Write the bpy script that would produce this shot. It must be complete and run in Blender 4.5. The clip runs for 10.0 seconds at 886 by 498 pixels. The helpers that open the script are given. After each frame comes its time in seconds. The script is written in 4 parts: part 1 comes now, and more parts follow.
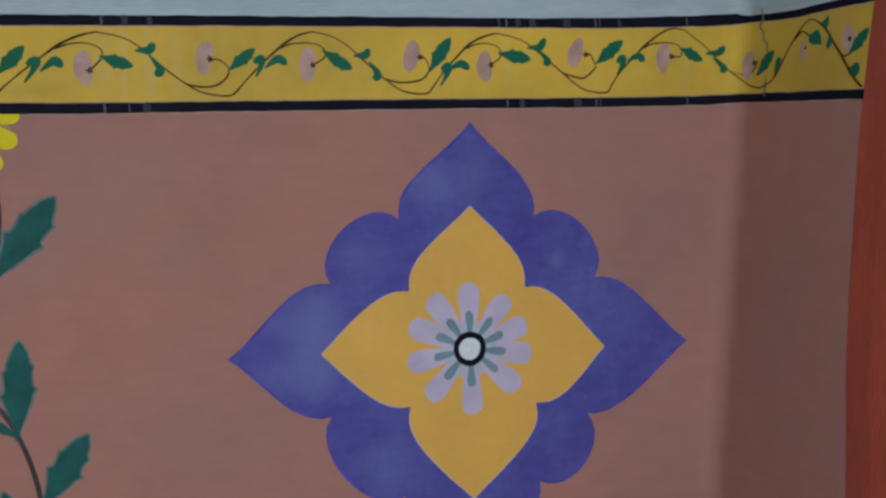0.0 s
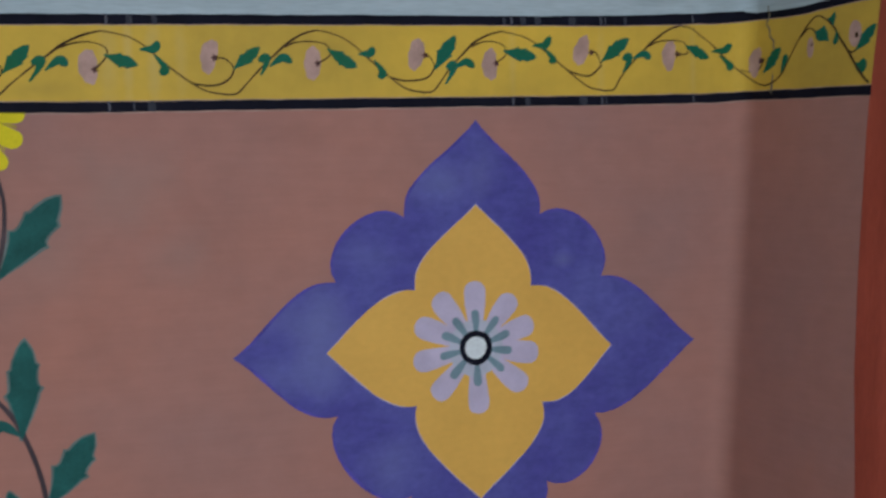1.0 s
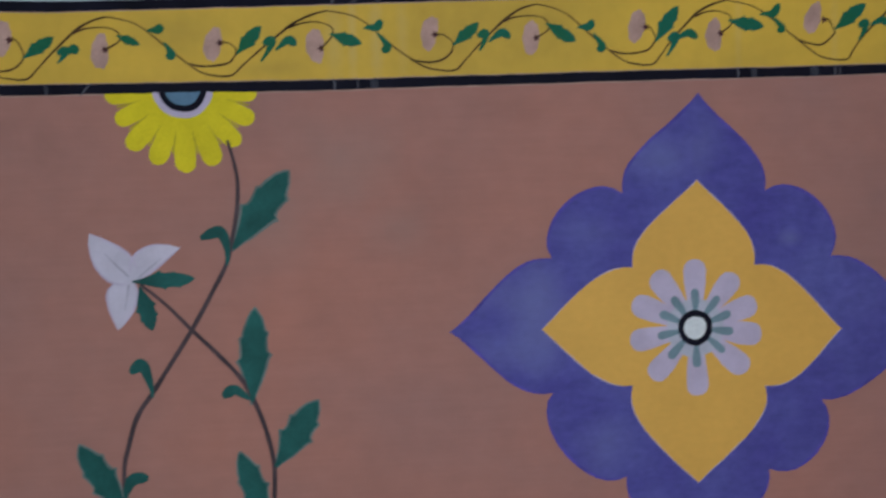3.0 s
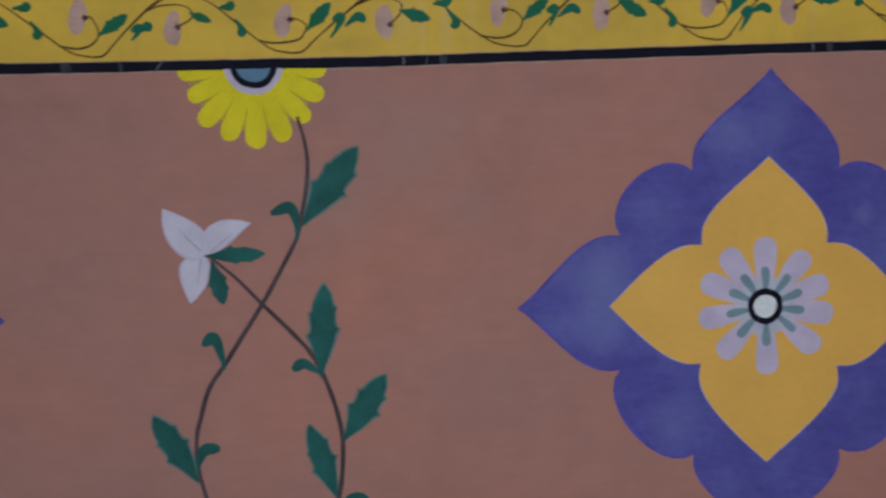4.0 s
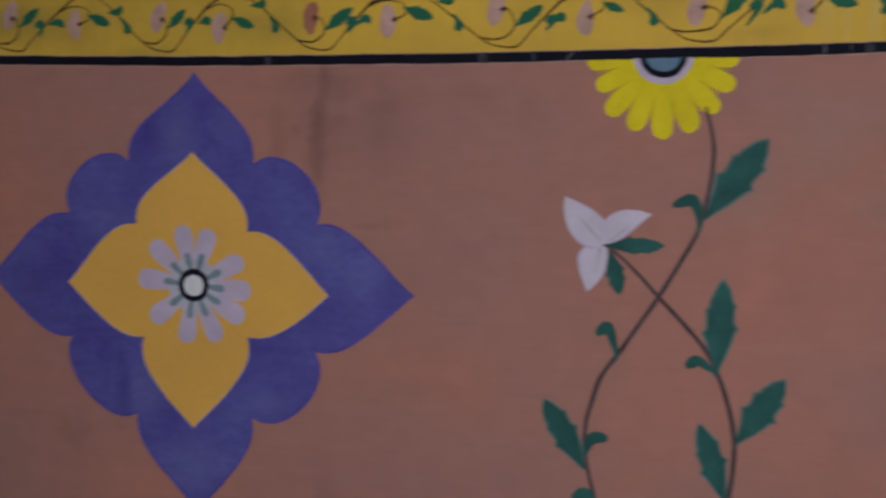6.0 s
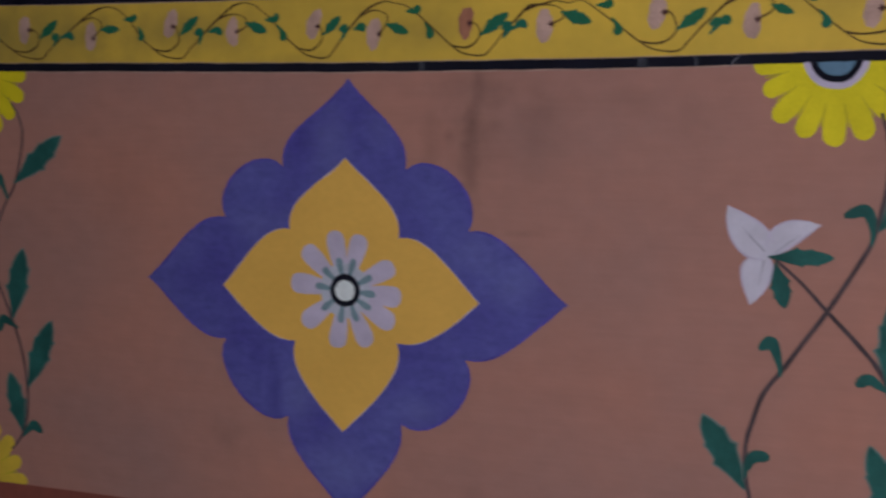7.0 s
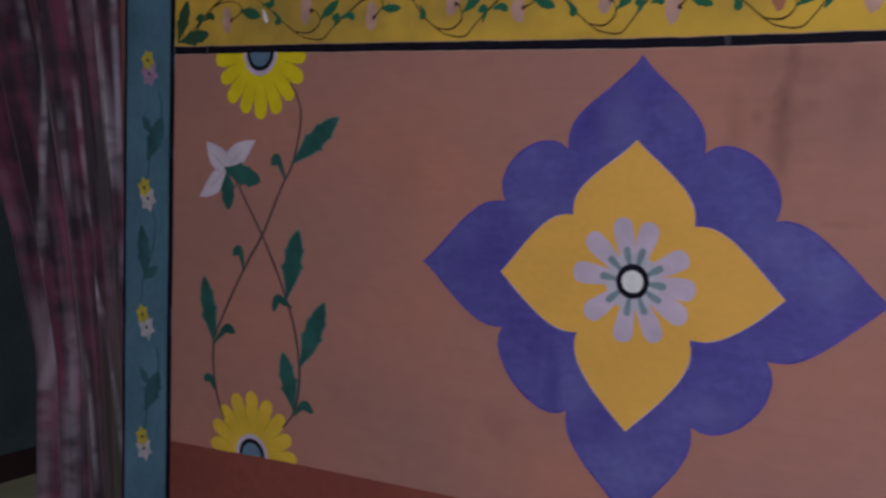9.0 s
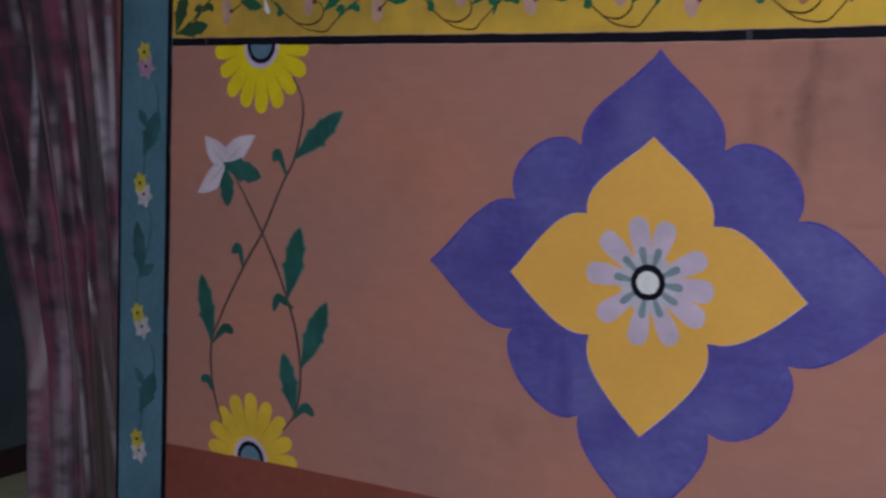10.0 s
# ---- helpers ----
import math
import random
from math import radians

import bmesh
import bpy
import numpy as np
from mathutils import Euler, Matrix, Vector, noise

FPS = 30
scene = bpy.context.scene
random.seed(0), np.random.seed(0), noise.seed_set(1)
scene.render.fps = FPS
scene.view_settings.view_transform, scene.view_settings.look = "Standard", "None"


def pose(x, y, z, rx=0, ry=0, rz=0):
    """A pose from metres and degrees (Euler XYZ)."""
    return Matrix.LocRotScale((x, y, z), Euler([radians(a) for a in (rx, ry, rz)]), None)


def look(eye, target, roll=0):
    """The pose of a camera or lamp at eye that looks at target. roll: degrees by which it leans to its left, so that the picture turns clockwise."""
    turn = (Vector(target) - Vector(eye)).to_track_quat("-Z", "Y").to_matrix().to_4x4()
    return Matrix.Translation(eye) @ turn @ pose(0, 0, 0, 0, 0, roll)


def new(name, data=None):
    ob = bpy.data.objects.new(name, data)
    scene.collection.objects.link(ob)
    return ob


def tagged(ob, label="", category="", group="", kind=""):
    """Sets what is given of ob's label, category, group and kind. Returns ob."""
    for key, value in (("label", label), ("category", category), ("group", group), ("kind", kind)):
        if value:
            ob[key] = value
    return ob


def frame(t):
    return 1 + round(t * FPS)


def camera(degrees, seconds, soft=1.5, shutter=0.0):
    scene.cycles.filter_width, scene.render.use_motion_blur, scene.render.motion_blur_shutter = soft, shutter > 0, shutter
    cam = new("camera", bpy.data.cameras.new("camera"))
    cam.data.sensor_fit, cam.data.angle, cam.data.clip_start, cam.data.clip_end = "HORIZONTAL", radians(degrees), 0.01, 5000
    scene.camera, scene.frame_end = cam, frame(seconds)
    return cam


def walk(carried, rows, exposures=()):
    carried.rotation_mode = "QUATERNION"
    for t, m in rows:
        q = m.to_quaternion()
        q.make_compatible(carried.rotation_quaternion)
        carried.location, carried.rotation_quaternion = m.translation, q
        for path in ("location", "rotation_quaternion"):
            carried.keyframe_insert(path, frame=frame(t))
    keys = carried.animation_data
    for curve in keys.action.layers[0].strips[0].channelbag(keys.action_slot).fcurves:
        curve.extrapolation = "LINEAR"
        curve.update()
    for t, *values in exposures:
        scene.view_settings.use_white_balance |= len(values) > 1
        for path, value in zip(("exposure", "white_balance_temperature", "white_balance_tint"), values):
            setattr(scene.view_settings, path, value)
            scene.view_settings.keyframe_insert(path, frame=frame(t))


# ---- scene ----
cam = camera(44.3, 10.0, soft=2.6, shutter=0.8)
PATH = [
    (0, (-0.595, -1.676, 1.697), (0.03, 0.22, 1.574), -1.2),
    (0.2, (-0.594, -1.674, 1.697), (0.032, 0.222, 1.578), -1.3),
    (0.5, (-0.596, -1.673, 1.696), (0.041, 0.22, 1.588), -1.4),
    (0.7, (-0.592, -1.673, 1.692), (0.039, 0.223, 1.591), -1.2),
    (1, (-0.59, -1.673, 1.685), (0.021, 0.228, 1.573), -1.4),
    (1.2, (-0.591, -1.667, 1.685), (-0.001, 0.24, 1.566), -1.1),
    (1.5, (-0.6, -1.664, 1.687), (-0.047, 0.254, 1.573), -1.4),
    (1.7, (-0.599, -1.664, 1.682), (-0.079, 0.264, 1.574), -1.4),
    (2, (-0.602, -1.663, 1.675), (-0.141, 0.281, 1.585), -1.7),
    (2.2, (-0.599, -1.663, 1.674), (-0.194, 0.294, 1.58), -1.7),
    (2.5, (-0.603, -1.663, 1.674), (-0.279, 0.307, 1.561), -1.8),
    (2.7, (-0.599, -1.661, 1.671), (-0.316, 0.315, 1.553), -1.6),
    (3.8, (-0.617, -1.662, 1.682), (-0.457, 0.323, 1.499), -1.6),
    (4, (-0.617, -1.662, 1.682), (-0.485, 0.325, 1.498), -1.4),
    (4.2, (-0.618, -1.665, 1.677), (-0.522, 0.325, 1.499), -1.2),
    (4.5, (-0.625, -1.665, 1.664), (-0.606, 0.326, 1.483), -1.0),
    (4.7, (-0.621, -1.666, 1.678), (-0.674, 0.323, 1.481), -1.1),
    (5, (-0.613, -1.657, 1.696), (-0.781, 0.323, 1.475), -0.9),
    (5.2, (-0.61, -1.663, 1.689), (-0.872, 0.309, 1.484), -0.9),
    (5.5, (-0.608, -1.65, 1.672), (-1.006, 0.301, 1.491), -0.3),
    (5.7, (-0.63, -1.654, 1.671), (-1.087, 0.284, 1.489), -0.2),
    (6, (-0.657, -1.652, 1.666), (-1.197, 0.266, 1.492), 0.1),
    (6.2, (-0.673, -1.648, 1.669), (-1.26, 0.255, 1.484), 0.1),
    (7.3, (-0.723, -1.643, 1.679), (-1.525, 0.18, 1.506), 0.3),
    (7.5, (-0.733, -1.651, 1.678), (-1.567, 0.158, 1.502), 0.3),
    (7.7, (-0.746, -1.647, 1.678), (-1.62, 0.142, 1.495), 0.2),
    (8, (-0.76, -1.646, 1.678), (-1.701, 0.108, 1.48), 0.5),
    (8.2, (-0.782, -1.637, 1.679), (-1.757, 0.097, 1.47), 0.7),
    (8.5, (-0.81, -1.633, 1.677), (-1.831, 0.075, 1.476), 0.8),
    (8.7, (-0.833, -1.62, 1.674), (-1.884, 0.07, 1.476), 0.7),
    (9, (-0.865, -1.611, 1.666), (-1.959, 0.051, 1.466), 0.6),
    (9.2, (-0.879, -1.601, 1.666), (-1.981, 0.056, 1.463), 0.6),
    (9.5, (-0.896, -1.597, 1.667), (-1.962, 0.084, 1.467), 0.6),
    (9.7, (-0.909, -1.587, 1.666), (-1.971, 0.095, 1.464), 0.7),
    (10, (-0.925, -1.584, 1.666), (-1.999, 0.091, 1.458), 0.9),
]
walk(cam, [(t, look(eye, target, roll)) for t, eye, target, roll in PATH],
     exposures=[(0, 0.30, 5920, 8.9), (2.5, 0.25, 5890, 9.9), (4.5, 0.18, 5990, 10.7), (5.5, 0.11, 6310, 19.8), (6.0, 0.09, 6490, 19.4), (7.4, 0.09, 6230, 16.4), (8.0, 0.15, 6330, 23.2), (8.5, 0.20, 6470, 24.3), (9.2, 0.31, 6470, 25.2), (10, 0.45, 6340, 20.4)])

# ---- light ----
world = bpy.data.worlds.new("sky")
scene.world = world
world.use_nodes = True
wn = world.node_tree
sky = wn.nodes.new("ShaderNodeTexSky")
sky.sky_type, sky.sun_disc = "NISHITA", False
sky.sun_elevation, sky.sun_rotation = radians(40), radians(100)
wn.nodes["Background"].inputs["Strength"].default_value = 0.12
wn.links.new(sky.outputs["Color"], wn.nodes["Background"].inputs["Color"])

sun = new("sun", bpy.data.lights.new("sun", "SUN"))
sun.data.energy, sun.data.angle, sun.data.color = 2.0, radians(0.5), (1.0, 0.94, 0.86)
sun.matrix_world = look((6, 1.5, 5), (0, 0, 0))

# daylight that enters by the window behind the camera
lamp = new("window_light", bpy.data.lights.new("window_light", "AREA"))
lamp.data.shape, lamp.data.size, lamp.data.size_y = "RECTANGLE", 1.3, 1.15
lamp.data.energy, lamp.data.color = 33.0, (0.87, 0.93, 1.0)
lamp.matrix_world = look((-0.45, -2.72, 1.50), (-0.45, 0, 1.46))

# fill lamp added to lift the dark next room; no source is seen there
far_fill = new("far_room_fill", bpy.data.lights.new("far_room_fill", "AREA"))
far_fill.data.shape, far_fill.data.size, far_fill.data.size_y = "RECTANGLE", 0.88, 0.88
far_fill.data.energy, far_fill.data.color = 7.0, (0.80, 0.92, 1.0)
far_fill.matrix_world = look((-3.1, 2.08, 1.5), (-3.9, 0.4, 1.0))


# ---- materials ----
def mat(name, color, rough=0.7, vary=0.18, grain=14.0, stretch=(1, 1, 1), bump=0.15, metal=0.0, speck=0.08, spec=0.10, lo=None, hi=None, brush=None):
    """Painted or woven surface: two scales of tone, fine relief."""
    m = bpy.data.materials.new(name)
    m.use_nodes = True
    nt = m.node_tree
    n, l = nt.nodes, nt.links
    b = n["Principled BSDF"]
    b.inputs["Roughness"].default_value = rough
    b.inputs["Metallic"].default_value = metal
    b.inputs["Specular IOR Level"].default_value = spec
    geo = n.new("ShaderNodeNewGeometry")
    mp = n.new("ShaderNodeMapping")
    mp.inputs["Scale"].default_value = stretch
    l.new(geo.outputs["Position"], mp.inputs["Vector"])
    big = n.new("ShaderNodeTexNoise")
    big.inputs["Scale"].default_value, big.inputs["Detail"].default_value = grain, 5
    fine = n.new("ShaderNodeTexNoise")
    fine.inputs["Scale"].default_value, fine.inputs["Detail"].default_value = grain * 11, 4
    l.new(mp.outputs["Vector"], big.inputs["Vector"])
    l.new(mp.outputs["Vector"], fine.inputs["Vector"])
    hue = n.new("ShaderNodeMixRGB")
    lo = lo or [c * (1 - vary) for c in color]
    hi = hi or [min(1, c * (1 + vary)) for c in color]
    hue.inputs["Color1"].default_value, hue.inputs["Color2"].default_value = (*lo, 1), (*hi, 1)
    rmp = n.new("ShaderNodeMapRange")
    rmp.inputs["From Min"].default_value, rmp.inputs["From Max"].default_value = 0.3, 0.7
    l.new(big.outputs["Fac"], rmp.inputs["Value"])
    l.new(rmp.outputs["Result"], hue.inputs["Fac"])
    mul = n.new("ShaderNodeMixRGB")
    mul.blend_type = "MULTIPLY"
    mul.inputs["Fac"].default_value = 1.0
    rm2 = n.new("ShaderNodeMapRange")
    rm2.inputs["From Min"].default_value, rm2.inputs["From Max"].default_value = 0.3, 0.7
    rm2.inputs["To Min"].default_value, rm2.inputs["To Max"].default_value = 1 - speck, 1 + speck
    l.new(fine.outputs["Fac"], rm2.inputs["Value"])
    l.new(hue.outputs["Color"], mul.inputs["Color1"])
    l.new(rm2.outputs["Result"], mul.inputs["Color2"])
    paint = mul.outputs["Color"]
    if brush:
        amount, scale = brush
        bm = n.new("ShaderNodeMapping")
        bm.inputs["Scale"].default_value = scale
        l.new(geo.outputs["Position"], bm.inputs["Vector"])
        br = n.new("ShaderNodeTexNoise")
        br.inputs["Scale"].default_value, br.inputs["Detail"].default_value, br.inputs["Roughness"].default_value = 1.0, 5, 0.6
        l.new(bm.outputs["Vector"], br.inputs["Vector"])
        rm3 = n.new("ShaderNodeMapRange")
        rm3.inputs["From Min"].default_value, rm3.inputs["From Max"].default_value = 0.25, 0.75
        rm3.inputs["To Min"].default_value, rm3.inputs["To Max"].default_value = 1 - amount, 1 + amount
        l.new(br.outputs["Fac"], rm3.inputs["Value"])
        strokes = n.new("ShaderNodeMixRGB")
        strokes.blend_type = "MULTIPLY"
        strokes.inputs["Fac"].default_value = 1.0
        l.new(paint, strokes.inputs["Color1"])
        l.new(rm3.outputs["Result"], strokes.inputs["Color2"])
        paint = strokes.outputs["Color"]
    l.new(paint, b.inputs["Base Color"])
    bp = n.new("ShaderNodeBump")
    bp.inputs["Strength"].default_value, bp.inputs["Distance"].default_value = bump, 0.004
    l.new(fine.outputs["Fac"], bp.inputs["Height"])
    l.new(bp.outputs["Normal"], b.inputs["Normal"])
    return m


def tone_patch(m, x, z, wx, wz, depth, grain=26, tint=(0.085, 0.05, 0.038)):
    """A weathered, thinly painted or dimmed patch with ragged edges, centred at x, z on the wall."""
    n, l = m.node_tree.nodes, m.node_tree.links
    b = n["Principled BSDF"]
    src = b.inputs["Base Color"].links[0].from_socket
    geo = n.new("ShaderNodeNewGeometry")
    ofs = n.new("ShaderNodeVectorMath")
    ofs.operation = "SUBTRACT"
    ofs.inputs[1].default_value = (x, 0, z)
    scl = n.new("ShaderNodeVectorMath")
    scl.operation = "MULTIPLY"
    scl.inputs[1].default_value = (1 / wx, 0, 1 / wz)
    ln = n.new("ShaderNodeVectorMath")
    ln.operation = "LENGTH"
    l.new(geo.outputs["Position"], ofs.inputs[0])
    l.new(ofs.outputs["Vector"], scl.inputs[0])
    l.new(scl.outputs["Vector"], ln.inputs[0])
    noi = n.new("ShaderNodeTexNoise")
    noi.inputs["Scale"].default_value, noi.inputs["Detail"].default_value = grain, 7
    l.new(geo.outputs["Position"], noi.inputs["Vector"])
    add = n.new("ShaderNodeMath")
    add.operation = "ADD"
    l.new(ln.outputs["Value"], add.inputs[0])
    l.new(noi.outputs["Fac"], add.inputs[1])
    rng = n.new("ShaderNodeMapRange")
    rng.inputs["From Min"].default_value, rng.inputs["From Max"].default_value = 0.50, 1.30
    rng.inputs["To Min"].default_value, rng.inputs["To Max"].default_value = depth, 0.0
    l.new(add.outputs["Value"], rng.inputs["Value"])
    mx = n.new("ShaderNodeMixRGB")
    mx.inputs["Color2"].default_value = (*tint, 1)
    l.new(rng.outputs["Result"], mx.inputs["Fac"])
    l.new(src, mx.inputs["Color1"])
    l.new(mx.outputs["Color"], b.inputs["Base Color"])


TERRA = mat("terracotta_limewash", (0.375, 0.19, 0.150), 0.85, 0.10, 2.2, (1, 1, 1.3), 0.22, speck=0.045, lo=(0.345, 0.187, 0.154), hi=(0.436, 0.198, 0.143), brush=(0.035, (9, 9, 130)))
for x, z, wx, wz, depth, grain in (
        (-1.322, 1.795, 0.020, 0.060, 0.36, 26), (-1.332, 1.728, 0.026, 0.045, 0.40, 46), (-1.336, 1.690, 0.026, 0.040, 0.34, 52), (-1.335, 1.640, 0.028, 0.085, 0.30, 40),
        (-1.345, 1.570, 0.022, 0.070, 0.26, 34), (-1.372, 1.703, 0.018, 0.018, 0.24, 40), (-1.292, 1.722, 0.022, 0.026, 0.18, 40), (-1.325, 1.710, 0.075, 0.120, 0.24, 34), (-1.405, 1.690, 0.030, 0.120, 0.20, 30), (-1.230, 1.700, 0.080, 0.110, 0.18, 24),
        (-1.310, 1.785, 0.190, 0.045, 0.24, 26), (-1.20, 1.745, 0.09, 0.05, 0.16, 22), (-1.08, 1.760, 0.10, 0.035, 0.14, 22), (-0.985, 1.735, 0.05, 0.045, 0.14, 30),
        (-1.245, 1.550, 0.05, 0.010, 0.22, 40), (-1.80, 1.17, 0.05, 0.05, 0.20, 30), (-1.33, 1.10, 0.035, 0.09, 0.18, 26), (-0.42, 1.62, 0.12, 0.16, 0.10, 20), (-0.30, 1.775, 0.10, 0.030, 0.14, 24), (-0.58, 1.47, 0.07, 0.09, 0.08, 26),
        (0.30, 1.60, 0.05, 0.30, 0.06, 20), (-2.02, 1.60, 0.10, 0.14, 0.10, 20), (-0.52, 1.16, 0.14, 0.12, 0.08, 20)):
    tone_patch(TERRA, x, z, wx, wz, depth, grain)
for x, z, wx, wz, depth in ((0.36, 1.33, 0.16, 0.20, 0.16), (-0.50, 1.38, 0.16, 0.10, 0.12), (-1.02, 1.42, 0.14, 0.16, 0.12), (-1.12, 1.20, 0.16, 0.10, 0.10)):
    tone_patch(TERRA, x, z, wx, wz, depth, 14, (0.50, 0.235, 0.175))
for x, z, wx, wz, depth in ((-0.56, 1.70, 0.15, 0.12, 0.38), (-0.47, 1.60, 0.08, 0.07, 0.30), (-0.66, 1.60, 0.10, 0.10, 0.30)):
    tone_patch(TERRA, x, z, wx, wz, depth, 12, (0.335, 0.235, 0.195))
WHITEWASH = mat("whitewash", (0.425, 0.495, 0.505), 0.85, 0.10, 3.0, (1, 1, 8), 0.25, brush=(0.04, (6, 6, 90)))
for x, z, wx, wz, depth in ((-0.62, 1.985, 0.10, 0.018, 0.40), (-0.30, 1.990, 0.08, 0.014, 0.25), (0.33, 1.995, 0.09, 0.016, 0.30), (0.47, 1.990, 0.05, 0.03, 0.22), (-1.7, 1.975, 0.25, 0.03, 0.3)):
    tone_patch(WHITEWASH, x, z, wx, wz, depth, 24, (0.20, 0.23, 0.235))
REDBROWN = mat("red_brown_paint", (0.235, 0.070, 0.05), 0.6, 0.14, 4.0, (1, 1, 1), 0.2)
REDPOST = mat("red_oxide_paint", (0.42, 0.088, 0.050), 0.5, 0.18, 6.0, (3, 3, 0.6), 0.25)
PURPLE = mat("violet_paint", (0.090, 0.088, 0.35), 0.6, 0.26, 7.0, (1, 1, 1.2), 0.12, speck=0.08, lo=(0.072, 0.062, 0.275), hi=(0.108, 0.110, 0.345), brush=(0.16, (26, 26, 60)))
for x, z, wx, wz, depth in (
        (-0.262, 1.455, 0.055, 0.085, 0.75), (-0.300, 1.400, 0.060, 0.045, 0.45), (-0.330, 1.480, 0.045, 0.030, 0.35), (-0.045, 1.690, 0.070, 0.040, 0.50), (0.020, 1.720, 0.030, 0.045, 0.40), (-0.170, 1.580, 0.060, 0.030, 0.25),
        (-0.150, 1.240, 0.045, 0.055, 0.40), (0.160, 1.560, 0.018, 0.014, 0.55), (0.300, 1.450, 0.060, 0.040, 0.22), (-0.060, 1.120, 0.040, 0.050, 0.25),
        (-1.330, 1.520, 0.050, 0.040, 0.22), (-1.260, 1.460, 0.060, 0.045, 0.24), (-1.590, 1.690, 0.050, 0.060, 0.40), (-1.500, 1.720, 0.040, 0.040, 0.25), (-1.730, 1.560, 0.060, 0.040, 0.30), (-1.560, 1.130, 0.080, 0.060, 0.30), (-1.420, 1.245, 0.040, 0.030, 0.30), (-1.650, 1.240, 0.035, 0.060, 0.35)):
    tone_patch(PURPLE, x, z, wx * 1.6, wz * 1.6, depth * 0.7, 11, (0.200, 0.220, 0.43))
for x, z, wx, wz, depth in ((-1.700, 1.250, 0.028, 0.110, 0.55), (-1.880, 1.440, 0.080, 0.080, 0.35), (-1.735, 1.330, 0.030, 0.050, 0.35), (0.280, 1.350, 0.090, 0.060, 0.40), (0.190, 1.250, 0.050, 0.060, 0.40), (-0.210, 1.340, 0.060, 0.020, 0.30), (-1.365, 1.440, 0.020, 0.060, 0.40), (0.195, 1.600, 0.020, 0.050, 0.35)):
    tone_patch(PURPLE, x, z, wx, wz, depth, 20, (0.050, 0.040, 0.205))
RIM = mat("deep_violet_paint", (0.090, 0.072, 0.34), 0.6, 0.30, 30.0, (1, 1, 1), 0.12)
OCHRE = mat("ochre_paint", (0.735, 0.418, 0.083), 0.6, 0.06, 6.0, (1, 1, 1.3), 0.10, speck=0.03)
BAND = mat("yellow_band_paint", (0.66, 0.415, 0.056), 0.6, 0.13, 3.4, (1, 1, 1.3), 0.12, speck=0.04, lo=(0.53, 0.350, 0.052), hi=(0.74, 0.475, 0.056), brush=(0.035, (40, 40, 7)))
for x, wx, depth in ((-0.530, 0.012, 0.20), (-0.495, 0.016, 0.16), (-0.455, 0.014, 0.10), (0.075, 0.010, 0.10), (0.235, 0.012, 0.10), (0.410, 0.010, 0.10), (-0.560, 0.022, 0.12)):
    tone_patch(BAND, x, 1.885, wx, 0.120, depth, 30, (0.62, 0.55, 0.36))
# olive dirt; the large patches left of -1.6 also paint in dimmer light
for x, z, wx, wz, depth in ((-0.80, 1.900, 0.13, 0.05, 0.32), (-1.42, 1.87, 0.12, 0.05, 0.34), (-1.90, 1.89, 0.28, 0.09, 0.58), (-2.30, 1.90, 0.42, 0.13, 0.80), (-2.55, 1.86, 0.12, 0.10, 0.30), (-1.66, 1.835, 0.14, 0.018, 0.26), (0.53, 1.88, 0.03, 0.09, 0.18), (-0.66, 1.84, 0.08, 0.02, 0.20)):
    tone_patch(BAND, x, z, wx, wz, depth, 16, (0.250, 0.190, 0.050))
BLACK = mat("black_paint", (0.007, 0.007, 0.014), 0.75, 0.35, 16.0, (1, 1, 1), 0.15)
LILAC = mat("pale_lilac_paint", (0.52, 0.45, 0.56), 0.65, 0.12, 18.0, (1, 1, 1), 0.08, speck=0.03)
DUSK = mat("dusky_red_paint", (0.36, 0.15, 0.09), 0.65, 0.25, 40.0, (1, 1, 1), 0.1)
PINK = mat("faded_pink_paint", (0.47, 0.30, 0.240), 0.65, 0.22, 22.0, (1, 1, 1), 0.1)
WHITE = mat("white_paint", (0.72, 0.76, 0.74), 0.6, 0.05, 20.0, (1, 1, 1), 0.1)
PETALWHITE = mat("white_petal_paint", (0.56, 0.52, 0.59), 0.65, 0.14, 14.0, (1, 1, 1), 0.08, speck=0.03)
CORE = mat("grey_lilac_paint", (0.48, 0.49, 0.55), 0.65, 0.14, 22.0, (1, 1, 1), 0.08, speck=0.03)
GREYTEAL = mat("grey_teal_paint", (0.187, 0.275, 0.305), 0.6, 0.14, 22.0, (1, 1, 1), 0.1)
LEMON = mat("lemon_paint", (0.70, 0.58, 0.012), 0.6, 0.10, 18.0, (1, 1, 1), 0.1, speck=0.05)
LEMONDULL = mat("faded_yellow_paint", (0.66, 0.455, 0.045), 0.6, 0.12, 18.0, (1, 1, 1), 0.1, speck=0.06)
STARYELLOW = mat("dull_star_yellow", (0.46, 0.40, 0.055), 0.6, 0.2, 60.0, (1, 1, 1), 0.1)
STARWHITE = mat("dull_star_white", (0.44, 0.44, 0.48), 0.65, 0.2, 60.0, (1, 1, 1), 0.1)
STARPINK = mat("dull_star_lilac", (0.340, 0.225, 0.340), 0.65, 0.2, 60.0, (1, 1, 1), 0.1)
GROOVE = mat("olive_groove_paint", (0.47, 0.38, 0.020), 0.65, 0.25, 30.0, (1, 1, 1), 0.1)
EYEBROWN = mat("dark_maroon_paint", (0.075, 0.028, 0.030), 0.65, 0.3, 40.0, (1, 1, 1), 0.1)
SLATE = mat("slate_blue_paint", (0.11, 0.20, 0.28), 0.6, 0.15, 18.0, (1, 1, 1), 0.1)
PALEEDGE = mat("pale_edge_paint", (0.40, 0.27, 0.21), 0.8, 0.30, 30.0, (1, 1, 1), 0.1)
